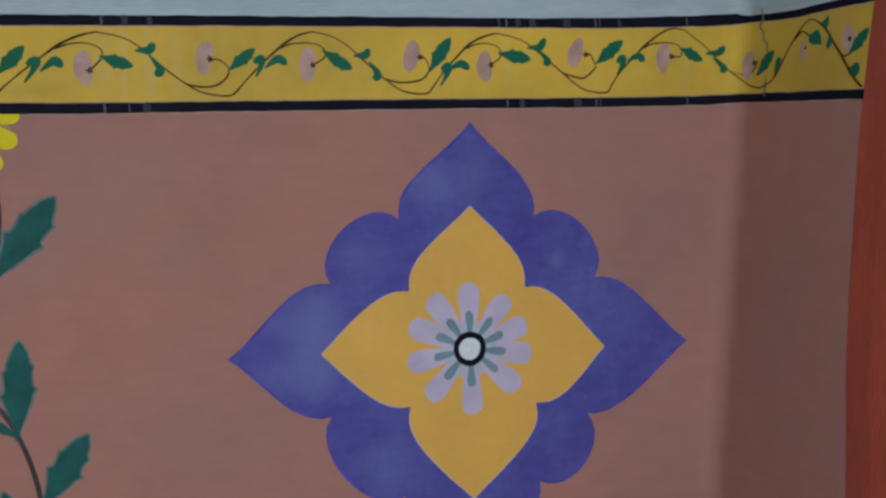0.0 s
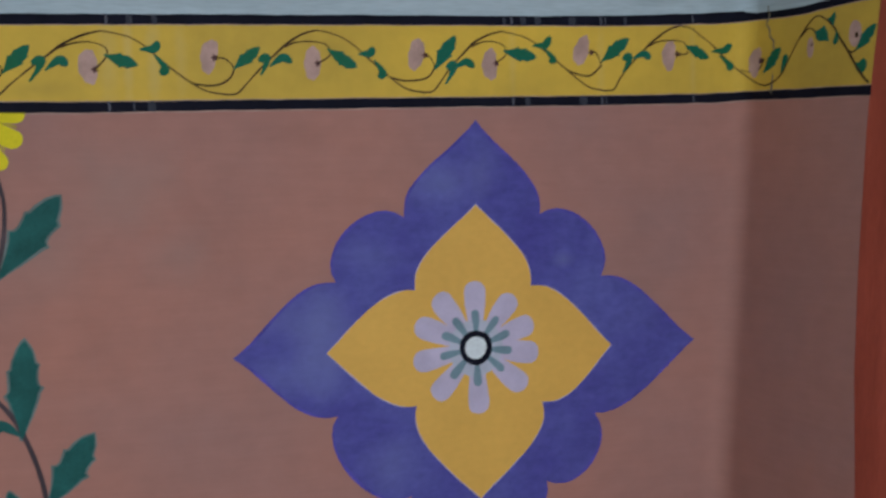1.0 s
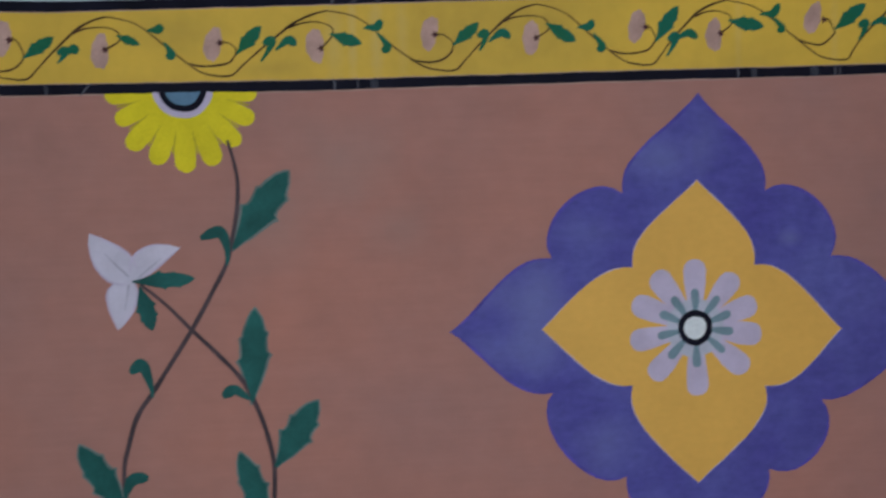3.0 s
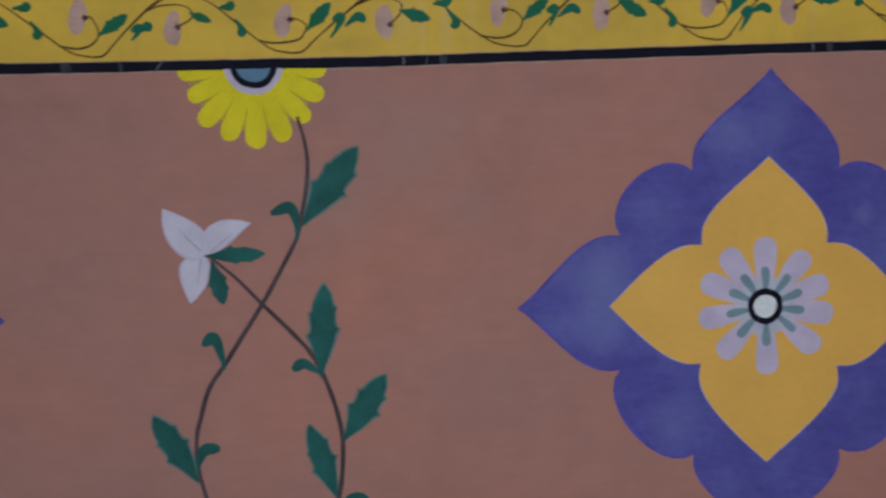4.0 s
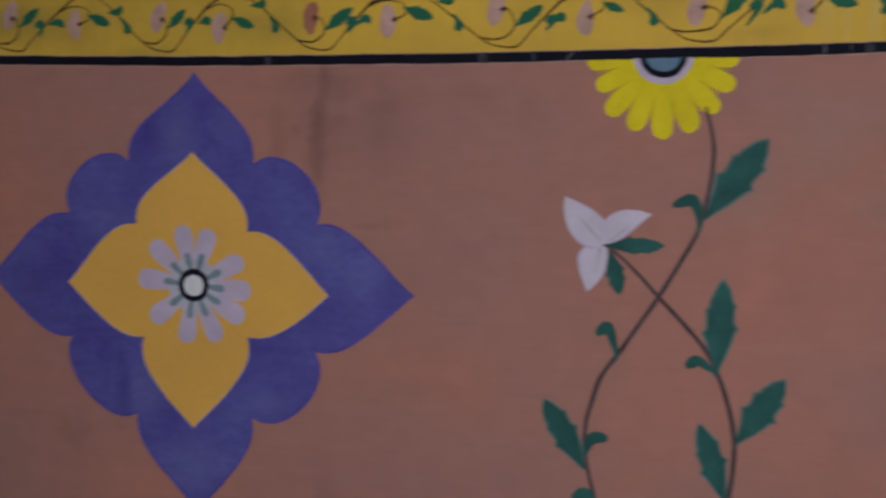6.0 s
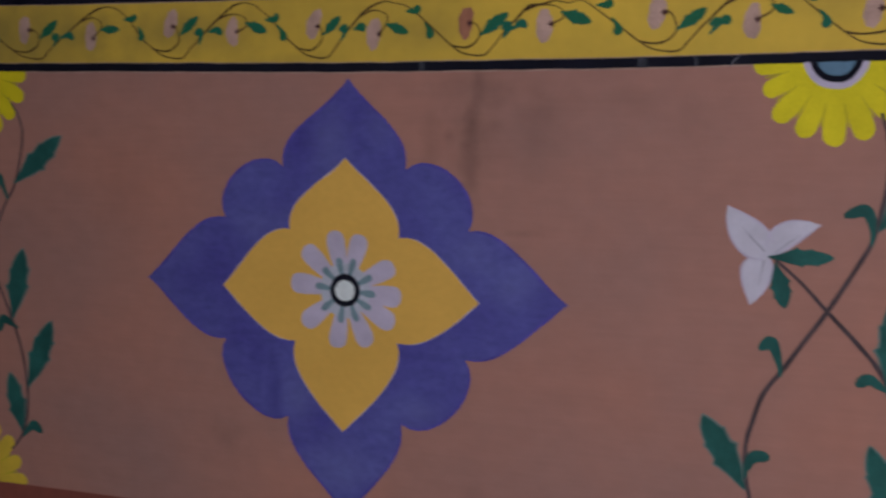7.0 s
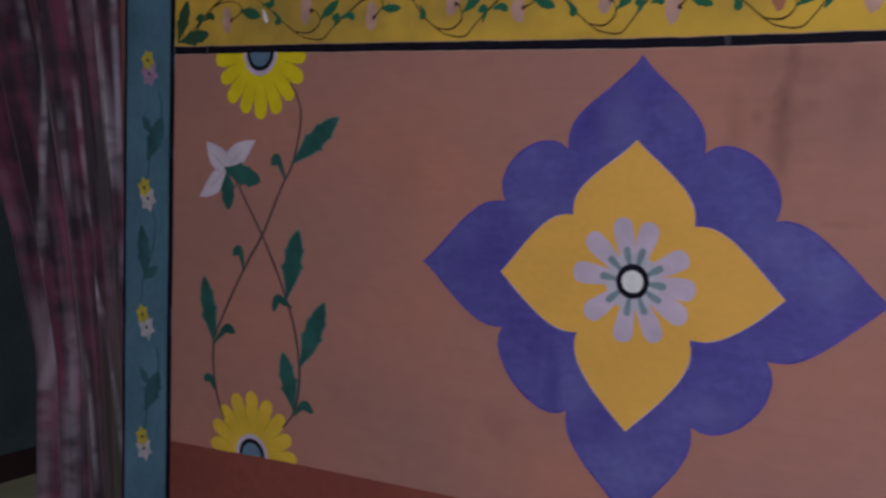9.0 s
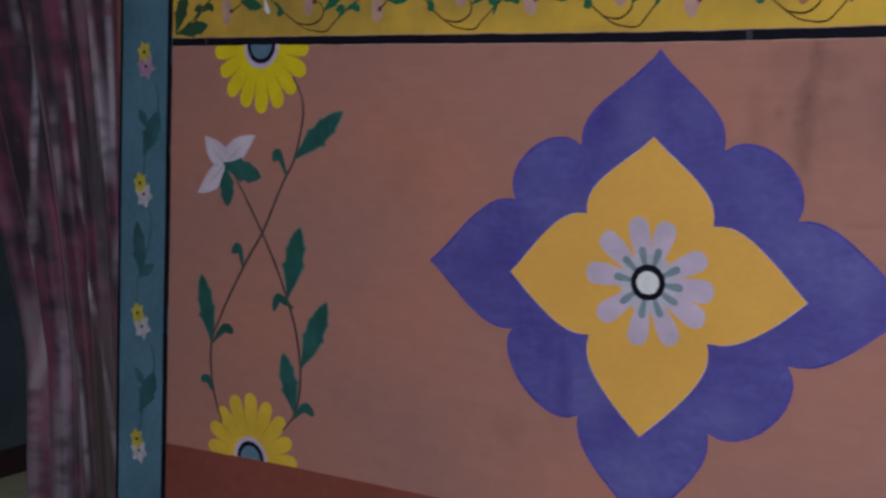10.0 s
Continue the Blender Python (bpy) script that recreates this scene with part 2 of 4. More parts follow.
LEAFHALO = mat("thin_green_wash", (0.150, 0.185, 0.165), 0.7, 0.25, 30.0, (1, 1, 1), 0.1)
VEIN = mat("grey_vein_paint", (0.40, 0.37, 0.43), 0.7, 0.2, 30.0, (1, 1, 1), 0.1)
LEAF = mat("deep_green_paint", (0.019, 0.099, 0.084), 0.6, 0.30, 16.0, (1, 1, 1), 0.12)
LEAFB = mat("border_green_paint", (0.013, 0.125, 0.072), 0.6, 0.30, 12.0, (1, 1, 1), 0.12, lo=(0.018, 0.120, 0.042), hi=(0.014, 0.130, 0.088))
# dirt and dimmer light at the left end, put into the leaf colour
tone_patch(LEAFB, -2.55, 1.90, 0.34, 0.20, 0.80, 10, (0.032, 0.052, 0.024))
STEM = mat("brown_stem_paint", (0.072, 0.052, 0.055), 0.65, 0.30, 20.0, (1, 1, 1), 0.1)
VINEPALE = mat("faded_vine_paint", (0.090, 0.050, 0.016), 0.65, 0.45, 24.0, (1, 1, 1), 0.1)
VINE = mat("umber_vine_paint", (0.058, 0.031, 0.012), 0.65, 0.45, 24.0, (1, 1, 1), 0.1)
TEAL = mat("teal_frame_paint", (0.078, 0.185, 0.252), 0.55, 0.22, 7.0, (1, 1, 0.8), 0.15)
TEALDARK = mat("dark_teal_paint", (0.032, 0.112, 0.130), 0.55, 0.30, 16.0, (1, 1, 1), 0.1)
SMEAR = mat("grey_smear", (0.045, 0.047, 0.058), 0.9, 0.3, 60.0, (1, 1, 1), 0.2)
CHIP = mat("bare_plaster", (0.10, 0.10, 0.115), 0.9, 0.2, 60.0, (1, 1, 1), 0.2)
CRACK = mat("crack_shadow_dirt", (0.17, 0.145, 0.10), 0.9, 0.3, 60.0, (1, 1, 1), 0.2)
FLOORM = mat("cement_floor", (0.22, 0.20, 0.18), 0.7, 0.15, 4.0)
CEILM = mat("ceiling_limewash", (0.52, 0.52, 0.50), 0.85, 0.08, 3.0)
ROOM = mat("dull_plaster", (0.66, 0.61, 0.55), 0.85, 0.10, 3.0)
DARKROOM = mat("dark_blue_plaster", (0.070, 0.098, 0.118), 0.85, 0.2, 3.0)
OLIVE = mat("olive_cement", (0.62, 0.60, 0.37), 0.8, 0.12, 6.0)
BROWN = mat("dark_brown_paint", (0.055, 0.030, 0.032), 0.6, 0.2, 8.0)
WOOD = mat("dark_wood", (0.10, 0.06, 0.04), 0.5, 0.3, 10.0, (4, 4, 0.6))
GLASS = bpy.data.materials.new("window_glass")
GLASS.use_nodes = True
GLASS.node_tree.nodes["Principled BSDF"].inputs["Transmission Weight"].default_value = 1.0
GLASS.node_tree.nodes["Principled BSDF"].inputs["Roughness"].default_value = 0.02

# ---- wall geometry: s runs along the north wall, round the corner and along the east wall ----
RAD = 0.035
SPLAY = radians(6)  # the return wall opens a little more than a right angle
ROUND = math.pi / 2 - SPLAY


def corner(z):
    """Where the two walls would meet: the old corner leans."""
    return 0.514 + 0.084 * (min(max(z, 1.0), 2.0) - 1.82)


def place(s, z, lift=0.0):
    """A point on the wall face, lift metres proud of it."""
    a = corner(z) - RAD
    if s <= a:
        return Vector((s, -lift, z))
    t = min((s - a) / RAD, ROUND)
    d = 0.89 * max(0.0, s - a - RAD * ROUND)
    return Vector((a + (RAD - lift) * math.sin(t) + d * math.sin(SPLAY), -RAD + (RAD - lift) * math.cos(t) - d * math.cos(SPLAY), z))


def line_z(s):
    """Height of the lower edge of the lower black line."""
    return float(np.interp(s, (-2.6, -2.05, -1.55, -1.05, -0.6, -0.12, 0.27, 0.44, 0.515, 0.546, 0.588, 0.627, 0.736, 0.815, 0.90), (1.839, 1.826, 1.8128, 1.8075, 1.8085, 1.8155, 1.82, 1.824, 1.827, 1.8247, 1.8226, 1.8211, 1.8162, 1.8119, 1.8086)))


def top_z(s):
    """Height of the lower edge of the upper black line."""
    return float(np.interp(s, (-2.6, -2.1, -1.8, -0.96, -0.56, -0.12, 0.27, 0.463, 0.518, 0.544, 0.585, 0.624, 0.662, 0.734, 0.801, 0.90), (1.967, 1.95, 1.942, 1.927, 1.936, 1.945, 1.952, 1.9605, 1.964, 1.9633, 1.9603, 1.9581, 1.9569, 1.9586, 1.958, 1.9571)))


def dado_z(s):
    return float(np.interp(s, (-2.63, -2.3, -1.9, 0.0), (1.007, 1.018, 1.024, 1.022)))


def steps(s0, s1, step):
    """Stations along the wall, closer together round the corner."""
    out = [s0]
    while out[-1] < s1 - 1e-6:
        s = out[-1]
        out.append(min(s1, s + (0.006 if 0.40 < s < 0.66 else min(step, 0.4001 - s) if s < 0.40 else step)))
    return out


# ---- mesh helpers ----
def part(name, bm, material, parent=None, label=""):
    me = bpy.data.meshes.new(name)
    bm.normal_update()
    bm.to_mesh(me)
    bm.free()
    me.materials.append(material)
    ob = new(name, me)
    if parent:
        ob.parent = parent
    if label:
        ob["label"] = label
    return ob


def thing(name, label, category, group="", kind=""):
    return tagged(new(name), label, category, group, kind)


COAT = 0.4  # how thick a coat of paint is, against the nominal lifts below


def flat(name, pts, lift, material, parent, label="", wobble=0.0014, fill="fan"):
    """A coat of paint with the outline pts (s, z). fill: fan round the middle, hub round the first point, strip across a long shape."""
    bm = bmesh.new()
    front, back = [], []
    lift *= COAT
    for s, z in pts:
        d = noise.noise_vector(Vector((s * 45, 3.1, z * 45))) * wobble
        s, z = s + d.x, z + d.z
        extra = 0.0012 if 0.47 < s < 0.62 else 0.0
        front.append(bm.verts.new(place(s, z, lift + extra)))
        back.append(bm.verts.new(place(s, z, 0.0)))
    n = len(front)
    if fill == "strip":
        for i in range(n // 2 - 1):
            bm.faces.new((front[i], front[i + 1], front[n - 2 - i], front[n - 1 - i]))
    elif fill == "hub":
        for i in range(1, n - 1):
            bm.faces.new((front[0], front[i], front[i + 1]))
    else:
        c = bm.verts.new(sum((v.co for v in front), Vector()) / n)
        for i in range(n):
            bm.faces.new((c, front[i], front[(i + 1) % n]))
    for i in range(n):
        bm.faces.new((front[i], back[i], back[(i + 1) % n], front[(i + 1) % n]))
    bmesh.ops.recalc_face_normals(bm, faces=bm.faces)
    return part(name, bm, material, parent, label)


def smooth(pts, n=8):
    """Catmull-Rom through pts."""
    p = [Vector(q) for q in pts]
    p = [2 * p[0] - p[1]] + p + [2 * p[-1] - p[-2]]
    out = []
    for i in range(1, len(p) - 2):
        a, b, c, d = p[i - 1], p[i], p[i + 1], p[i + 2]
        for k in range(n):
            t = k / n
            out.append(0.5 * (2 * b + (c - a) * t + (2 * a - 5 * b + 4 * c - d) * t * t + (3 * b - a - 3 * c + d) * t ** 3))
    return out + [p[-2]]


def stroke(name, pts, widths, lift, material, parent, label="", n=8):
    """A brush line through pts (s, z); widths are spread evenly along it."""
    path = smooth(pts, n)
    m = len(path) - 1
    bm = bmesh.new()
    rows = []
    for i, q in enumerate(path):
        d = (path[min(i + 1, m)] - path[max(i - 1, 0)]).normalized()
        w = 0.5 * float(np.interp(i / m, np.linspace(0, 1, len(widths)), widths))
        w *= 1 + 0.18 * noise.noise(Vector((q.x * 60, 7.0, q.y * 60)))
        x = Vector((-d.y, d.x)) * w
        l, r = q + x, q - x
        rows.append([bm.verts.new(place(*l, 0)), bm.verts.new(place(*l, lift * COAT + i * 4e-6)), bm.verts.new(place(*r, lift * COAT + i * 4e-6)), bm.verts.new(place(*r, 0))])
    for a, b in zip(rows, rows[1:]):
        for k in range(3):
            bm.faces.new((a[k], a[k + 1], b[k + 1], b[k]))
    for e in (rows[0], rows[-1]):
        bm.faces.new(e)
    bmesh.ops.recalc_face_normals(bm, faces=bm.faces)
    return part(name, bm, material, parent, label)


def band(name, s0, s1, low, high, lift, material, parent, label="", step=0.02, rag=0.0):
    """A strip of paint between two heights that vary along the wall."""
    bm = bmesh.new()
    rows = []
    for s in steps(s0, s1, step):
        a = low(s) + rag * noise.noise(Vector((s * 30, 1.7, 0)))
        b = high(s) + rag * noise.noise(Vector((s * 30, 9.7, 0)))
        rows.append([bm.verts.new(place(s, a, 0)), bm.verts.new(place(s, a, lift * COAT)), bm.verts.new(place(s, b, lift * COAT)), bm.verts.new(place(s, b, 0))])
    for a, b in zip(rows, rows[1:]):
        for k in range(3):
            bm.faces.new((a[k], a[k + 1], b[k + 1], b[k]))
    for e in (rows[0], rows[-1]):
        bm.faces.new(e)
    bmesh.ops.recalc_face_normals(bm, faces=bm.faces)
    return part(name, bm, material, parent, label)


def box(bm, x0, x1, y0, y1, z0, z1, bevel=0.0):
    r = bmesh.ops.create_cube(bm, size=1, matrix=Matrix.Translation(((x0 + x1) / 2, (y0 + y1) / 2, (z0 + z1) / 2)) @ Matrix.Diagonal((x1 - x0, y1 - y0, z1 - z0, 1)))
    if bevel:
        edges = {e for v in r["verts"] for e in v.link_edges}
        bmesh.ops.bevel(bm, geom=list(edges), offset=bevel, segments=3, affect="EDGES", profile=0.5)


def boxes(name, spans, material, parent=None, label="", bevel=0.0):
    bm = bmesh.new()
    for q in spans:
        box(bm, *q, bevel)
    return part(name, bm, material, parent, label)


def bez(a, b, c, d, n=12):
    a, b, c, d = (Vector(v) for v in (a, b, c, d))
    return [(1 - t) ** 3 * a + 3 * t * (1 - t) ** 2 * b + 3 * t * t * (1 - t) * c + t ** 3 * d for t in (i / n for i in range(n + 1))]


def oval(cx, cz, rx, rz, n=24, turn=0.0):
    c, s = math.cos(turn), math.sin(turn)
    out = []
    for i in range(n):
        a = 2 * math.pi * i / n
        x, z = rx * math.cos(a), rz * math.sin(a)
        out.append((cx + c * x - s * z, cz + s * x + c * z))
    return out


def along(base, tip, rows, width):
    """An outline given as (distance, half width) on both sides of the line from base to tip."""
    b, t = Vector(base), Vector(tip)
    d = t - b
    x = Vector((-d.y, d.x)) * width
    up = [b + d * u + x * v for u, v, _ in rows]
    dn = [b + d * u - x * w for u, _, w in reversed(rows)]
    return up + dn


LEAF_ROWS = ((0, 0.06, 0.06), (0.10, 0.13, 0.14), (0.24, 0.28, 0.31), (0.36, 0.45, 0.43), (0.43, 0.60, 0.48), (0.465, 0.47, 0.51), (0.52, 0.44, 0.61), (0.55, 0.455, 0.48),
             (0.61, 0.49, 0.44), (0.67, 0.535, 0.45), (0.70, 0.43, 0.46), (0.75, 0.41, 0.50), (0.78, 0.39, 0.38), (0.89, 0.28, 0.26), (0.97, 0.12, 0.10), (1, 0.02, 0.02))
PETAL_ROWS = ((0, 0.16, 0.16), (0.15, 0.38, 0.36), (0.35, 0.52, 0.50), (0.55, 0.52, 0.52), (0.72, 0.40, 0.40), (0.86, 0.22, 0.22), (0.95, 0.08, 0.08), (1, 0.0, 0.01))
BLADE_ROWS = ((0, 0.06, 0.06), (0.2, 0.30, 0.30), (0.45, 0.50, 0.50), (0.65, 0.42, 0.44), (0.85, 0.20, 0.20), (1, 0.0, 0.02))
ROUND_ROWS = ((0, 0.22, 0.22), (0.3, 0.35, 0.35), (0.6, 0.46, 0.46), (0.80, 0.48, 0.48), (0.90, 0.43, 0.43), (0.96, 0.31, 0.31), (0.99, 0.17, 0.17), (1, 0.04, 0.04))
FINGER_ROWS = ((0, 0.10, 0.10), (0.4, 0.36, 0.36), (0.65, 0.45, 0.45), (0.84, 0.47, 0.47), (0.92, 0.43, 0.43), (0.97, 0.30, 0.30), (1, 0.10, 0.10))


def curl(parent, base, bend, end, lift, material, name="curled_leaf", w=0.013):
    return stroke(name, [base, ((base[0] + bend[0]) / 2 + (bend[0] - end[0]) * 0.18, (base[1] + bend[1]) / 2), bend, end], (w * 0.28, w * 0.42, w * 0.62, w * 0.85, w * 1.05, w * 1.25, w * 1.35, w * 1.2, w * 0.5), lift, material, parent)


# ---- the room ----
def wall_sheet(name, s0, s1, z0, z1, material, label, back=0.16):
    """A plastered wall with thickness, following the corner."""
    bm = bmesh.new()
    st = steps(s0, s1, 0.03)
    ns, nz = len(st) - 1, max(2, round((z1 - z0) / 0.15))
    g = [[bm.verts.new(place(st[i], z0 + (z1 - z0) * j / nz)) for j in range(nz + 1)] for i in range(ns + 1)]
    for i in range(ns):
        for j in range(nz):
            bm.faces.new((g[i][j], g[i + 1][j], g[i + 1][j + 1], g[i][j + 1]))
    h = [[bm.verts.new(place(st[i], z0 + (z1 - z0) * j / nz, -back)) for j in (0, nz)] for i in range(ns + 1)]
    for i in range(ns):
        bm.faces.new((h[i + 1][0], h[i][0], h[i][1], h[i + 1][1]))
        bm.faces.new((g[i][0], h[i][0], h[i + 1][0], g[i + 1][0]))
        bm.faces.new((g[i][nz], g[i + 1][nz], h[i + 1][1], h[i][1]))
    for i in (0, ns):
        bm.faces.new([g[i][j] for j in range(nz + 1)] + [h[i][1], h[i][0]])
    bmesh.ops.recalc_face_normals(bm, faces=bm.faces)
    ob = part(name, bm, material)
    for p in ob.data.polygons:
        p.use_smooth = abs(p.normal.z) < 0.5 and p.area < 0.02
    return tagged(ob, label, "wall", kind="structure")


SPLIT = 0.90
CEIL = 2.75
wall_n = wall_sheet("wall_north", -2.765, SPLIT, 0.0, CEIL, TERRA, "terracotta limewashed plaster wall with painted decoration")
wall_e = wall_sheet("wall_east", SPLIT, 3.66, 0.0, CEIL, TERRA, "terracotta limewashed plaster return wall beside the corner")
for w, a, b in ((wall_n, -2.765, SPLIT), (wall_e, SPLIT, 3.55)):
    band("white_coat", a, b, lambda s: top_z(s) + 0.006, lambda s: CEIL - 0.002, 0.0006, WHITEWASH, w, "uneven bluish whitewash above the border", step=0.03)
band("dado", -2.64, SPLIT, lambda s: 0.002, dado_z, 0.0007, REDBROWN, wall_n, "red-brown painted dado")
band("dado", SPLIT, 3.55, lambda s: 0.002, dado_z, 0.0007, REDBROWN, wall_e, "red-brown painted dado")
for pts, ws in ((((0.569, 2.06), (0.573, 2.04), (0.568, 2.02), (0.571, 2.0), (0.566, 1.982), (0.569, 1.966), (0.561, 1.953), (0.570, 1.942), (0.571, 1.930), (0.582, 1.921), (0.581, 1.912), (0.589, 1.900)), (0.0014, 0.0024, 0.0040, 0.0034, 0.0020, 0.0026, 0.001)), (((0.580, 1.866), (0.578, 1.850), (0.576, 1.832)), (0.001, 0.004, 0.003))):
    stroke("crack", pts, ws, 0.0034, CRACK, wall_e, "dirty hairline crack down the corner")

tagged(boxes("wall_over_door", [(-4.3, -2.77, 0, 0.16, 2.12, CEIL), (-4.3, -3.95, 0, 0.16, 0, 2.118)], TERRA), "plaster wall over and beside the doorway", "wall", kind="structure")
tagged(boxes("wall_west", [(-4.5, -4.304, -2.95, 0.16, 0, CEIL)], ROOM), "dull plaster wall", "wall", kind="structure")
tagged(boxes("wall_south", [(-4.3, -1.15, -2.95, -2.75, 0, CEIL), (0.25, 0.95, -2.95, -2.75, 0, CEIL), (-1.15, 0.25, -2.95, -2.75, 0, 1.0), (-1.15, 0.25, -2.95, -2.75, 2.25, CEIL)], ROOM), "dull plaster wall with a window", "wall", kind="structure")
tagged(boxes("ceiling", [(-4.5, 0.95, -2.95, 0.16, CEIL, CEIL + 0.12)], CEILM), "pale limewashed ceiling", "ceiling", kind="structure")
tagged(boxes("floor", [(-4.5, 0.95, -2.95, 0.0, -0.12, 0.0)], FLOORM), "grey cement floor", "floor", kind="structure")

win = tagged(new("window_1"), "wooden window with clear panes", "window", kind="structure")
boxes("window_frame", [(-1.15, -1.09, -2.90, -2.82, 1.0, 2.25), (0.19, 0.25, -2.90, -2.82, 1.0, 2.25), (-1.09, 0.19, -2.90, -2.82, 1.0, 1.06), (-1.09, 0.19, -2.90, -2.82, 2.19, 2.25), (-0.48, -0.42, -2.90, -2.82, 1.06, 2.19)], WOOD, win)
for a, b in ((-1.09, -0.48), (-0.42, 0.19)):
    boxes("pane", [(a, b, -2.864, -2.860, 1.06, 2.19)], GLASS, win).visible_shadow = False

# the room beyond the doorway
tagged(boxes("floor_far", [(-5.64, -1.8, 0.002, 2.3, -0.12, 0.0)], OLIVE), "pale olive cement floor of the next room", "floor", kind="structure")
tagged(boxes("baseboard", [(-5.44, -5.425, 0.17, 2.085, 0.0, 0.13), (-5.44, -2.0, 2.086, 2.099, 0.0, 0.13)], BROWN), "dark brown painted baseboard of the next room", "baseboard", kind="structure")
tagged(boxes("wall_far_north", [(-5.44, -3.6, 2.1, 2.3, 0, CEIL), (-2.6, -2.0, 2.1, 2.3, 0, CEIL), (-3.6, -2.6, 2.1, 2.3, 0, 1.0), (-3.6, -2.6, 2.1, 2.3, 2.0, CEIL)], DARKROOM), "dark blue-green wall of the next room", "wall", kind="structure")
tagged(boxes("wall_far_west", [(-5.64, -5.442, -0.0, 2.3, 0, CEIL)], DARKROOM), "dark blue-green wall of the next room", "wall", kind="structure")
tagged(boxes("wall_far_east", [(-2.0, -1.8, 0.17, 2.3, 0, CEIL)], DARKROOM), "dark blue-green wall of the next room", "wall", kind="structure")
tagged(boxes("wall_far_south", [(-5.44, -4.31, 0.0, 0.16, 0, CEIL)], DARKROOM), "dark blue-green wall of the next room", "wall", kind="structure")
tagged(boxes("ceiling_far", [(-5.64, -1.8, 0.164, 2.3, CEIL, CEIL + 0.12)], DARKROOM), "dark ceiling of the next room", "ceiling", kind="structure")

# unseen window, added behind the curtain where the fill lamp stands
win2 = tagged(new("added_window_2"), "added unseen wooden window of the next room", "window", kind="structure")
boxes("window_frame", [(-3.6, -3.55, 2.16, 2.22, 1.0, 2.0), (-2.65, -2.6, 2.16, 2.22, 1.0, 2.0), (-3.55, -2.65, 2.16, 2.22, 1.0, 1.05), (-3.55, -2.65, 2.16, 2.22, 1.95, 2.0)], WOOD, win2)
boxes("pane", [(-3.55, -2.65, 2.188, 2.192, 1.05, 1.95)], GLASS, win2).visible_shadow = False

# ---- red post on the east wall ----
def red_post():
    t = thing("door_post", "red oxide painted wooden post beside the corner", "post")
    bm = bmesh.new()
    n = 110
    rows = []
    for j in range(n + 1):
        z = CEIL * j / n
        x = corner(z)
        y = float(np.interp(z, (1.0, 1.249, 1.38, 1.464, 1.548, 1.632, 1.75, 1.805, 1.891, 1.963, 2.2), (-0.372, -0.348, -0.334, -0.329, -0.326, -0.325, -0.324, -0.326, -0.331, -0.337, -0.352)))
        y += 0.002 + 0.0018 * noise.noise(Vector((2.0, 0, z * 14)))
        e = x - RAD + RAD * math.pi / 2 - y - RAD
        rows.append([bm.verts.new(place(e + q, z, h)) for q, h in ((0, -0.02), (0.002, 0.0006), (0.06, 0.0045), (0.23, 0.0045), (0.24, 0.003), (0.24, -0.02))])
    for a, b in zip(rows, rows[1:]):
        for k in range(5):
            bm.faces.new((a[k], a[k + 1], b[k + 1], b[k]))
    bm.faces.new(rows[0])
    bm.faces.new(rows[-1])
    bmesh.ops.recalc_face_normals(bm, faces=bm.faces)
    part("shaft", bm, REDPOST, t)


red_post()

# ---- painted border ----
def lower(s):
    return line_z(s) + 0.006


border = thing("painted_border", "yellow painted border with green vine between black lines", "wall painting")
S0, S1 = -2.63, 0.895
band("yellow_band", S0, S1, lower, lambda s: top_z(s) + 0.006, 0.0010, BAND, border, "yellow ochre band")
band("border_line", S0, S1, lambda s: line_z(s) - 0.0015, lambda s: line_z(s) + 0.0135, 0.0018, BLACK, border, "thin black line", rag=0.0012)
band("border_line", S0, S1, lambda s: top_z(s) - 0.0008, lambda s: top_z(s) + 0.0140 + 0.004 * min(max((s - 0.1) / 0.4, 0), 1), 0.0018, BLACK, border, "thin black line", rag=0.0012)

# pale halo along the black lines, added as thin strips of colour
band("halo_line", S0, S1, lambda s: line_z(s) - 0.0033, line_z, 0.0005, PALEEDGE, border, "thin pale halo line under the black line", rag=0.0011)
band("halo_line", S0, S1, lambda s: line_z(s) + 0.0120, lambda s: line_z(s) + 0.0150, 0.0014, PALEEDGE, border, "thin pale halo line over the black line", rag=0.0010)
band("halo_line", S0, S1, lambda s: top_z(s) - 0.0024, lambda s: top_z(s) + 0.0004, 0.0014, PALEEDGE, border, "thin pale halo line under the black line", rag=0.0010)


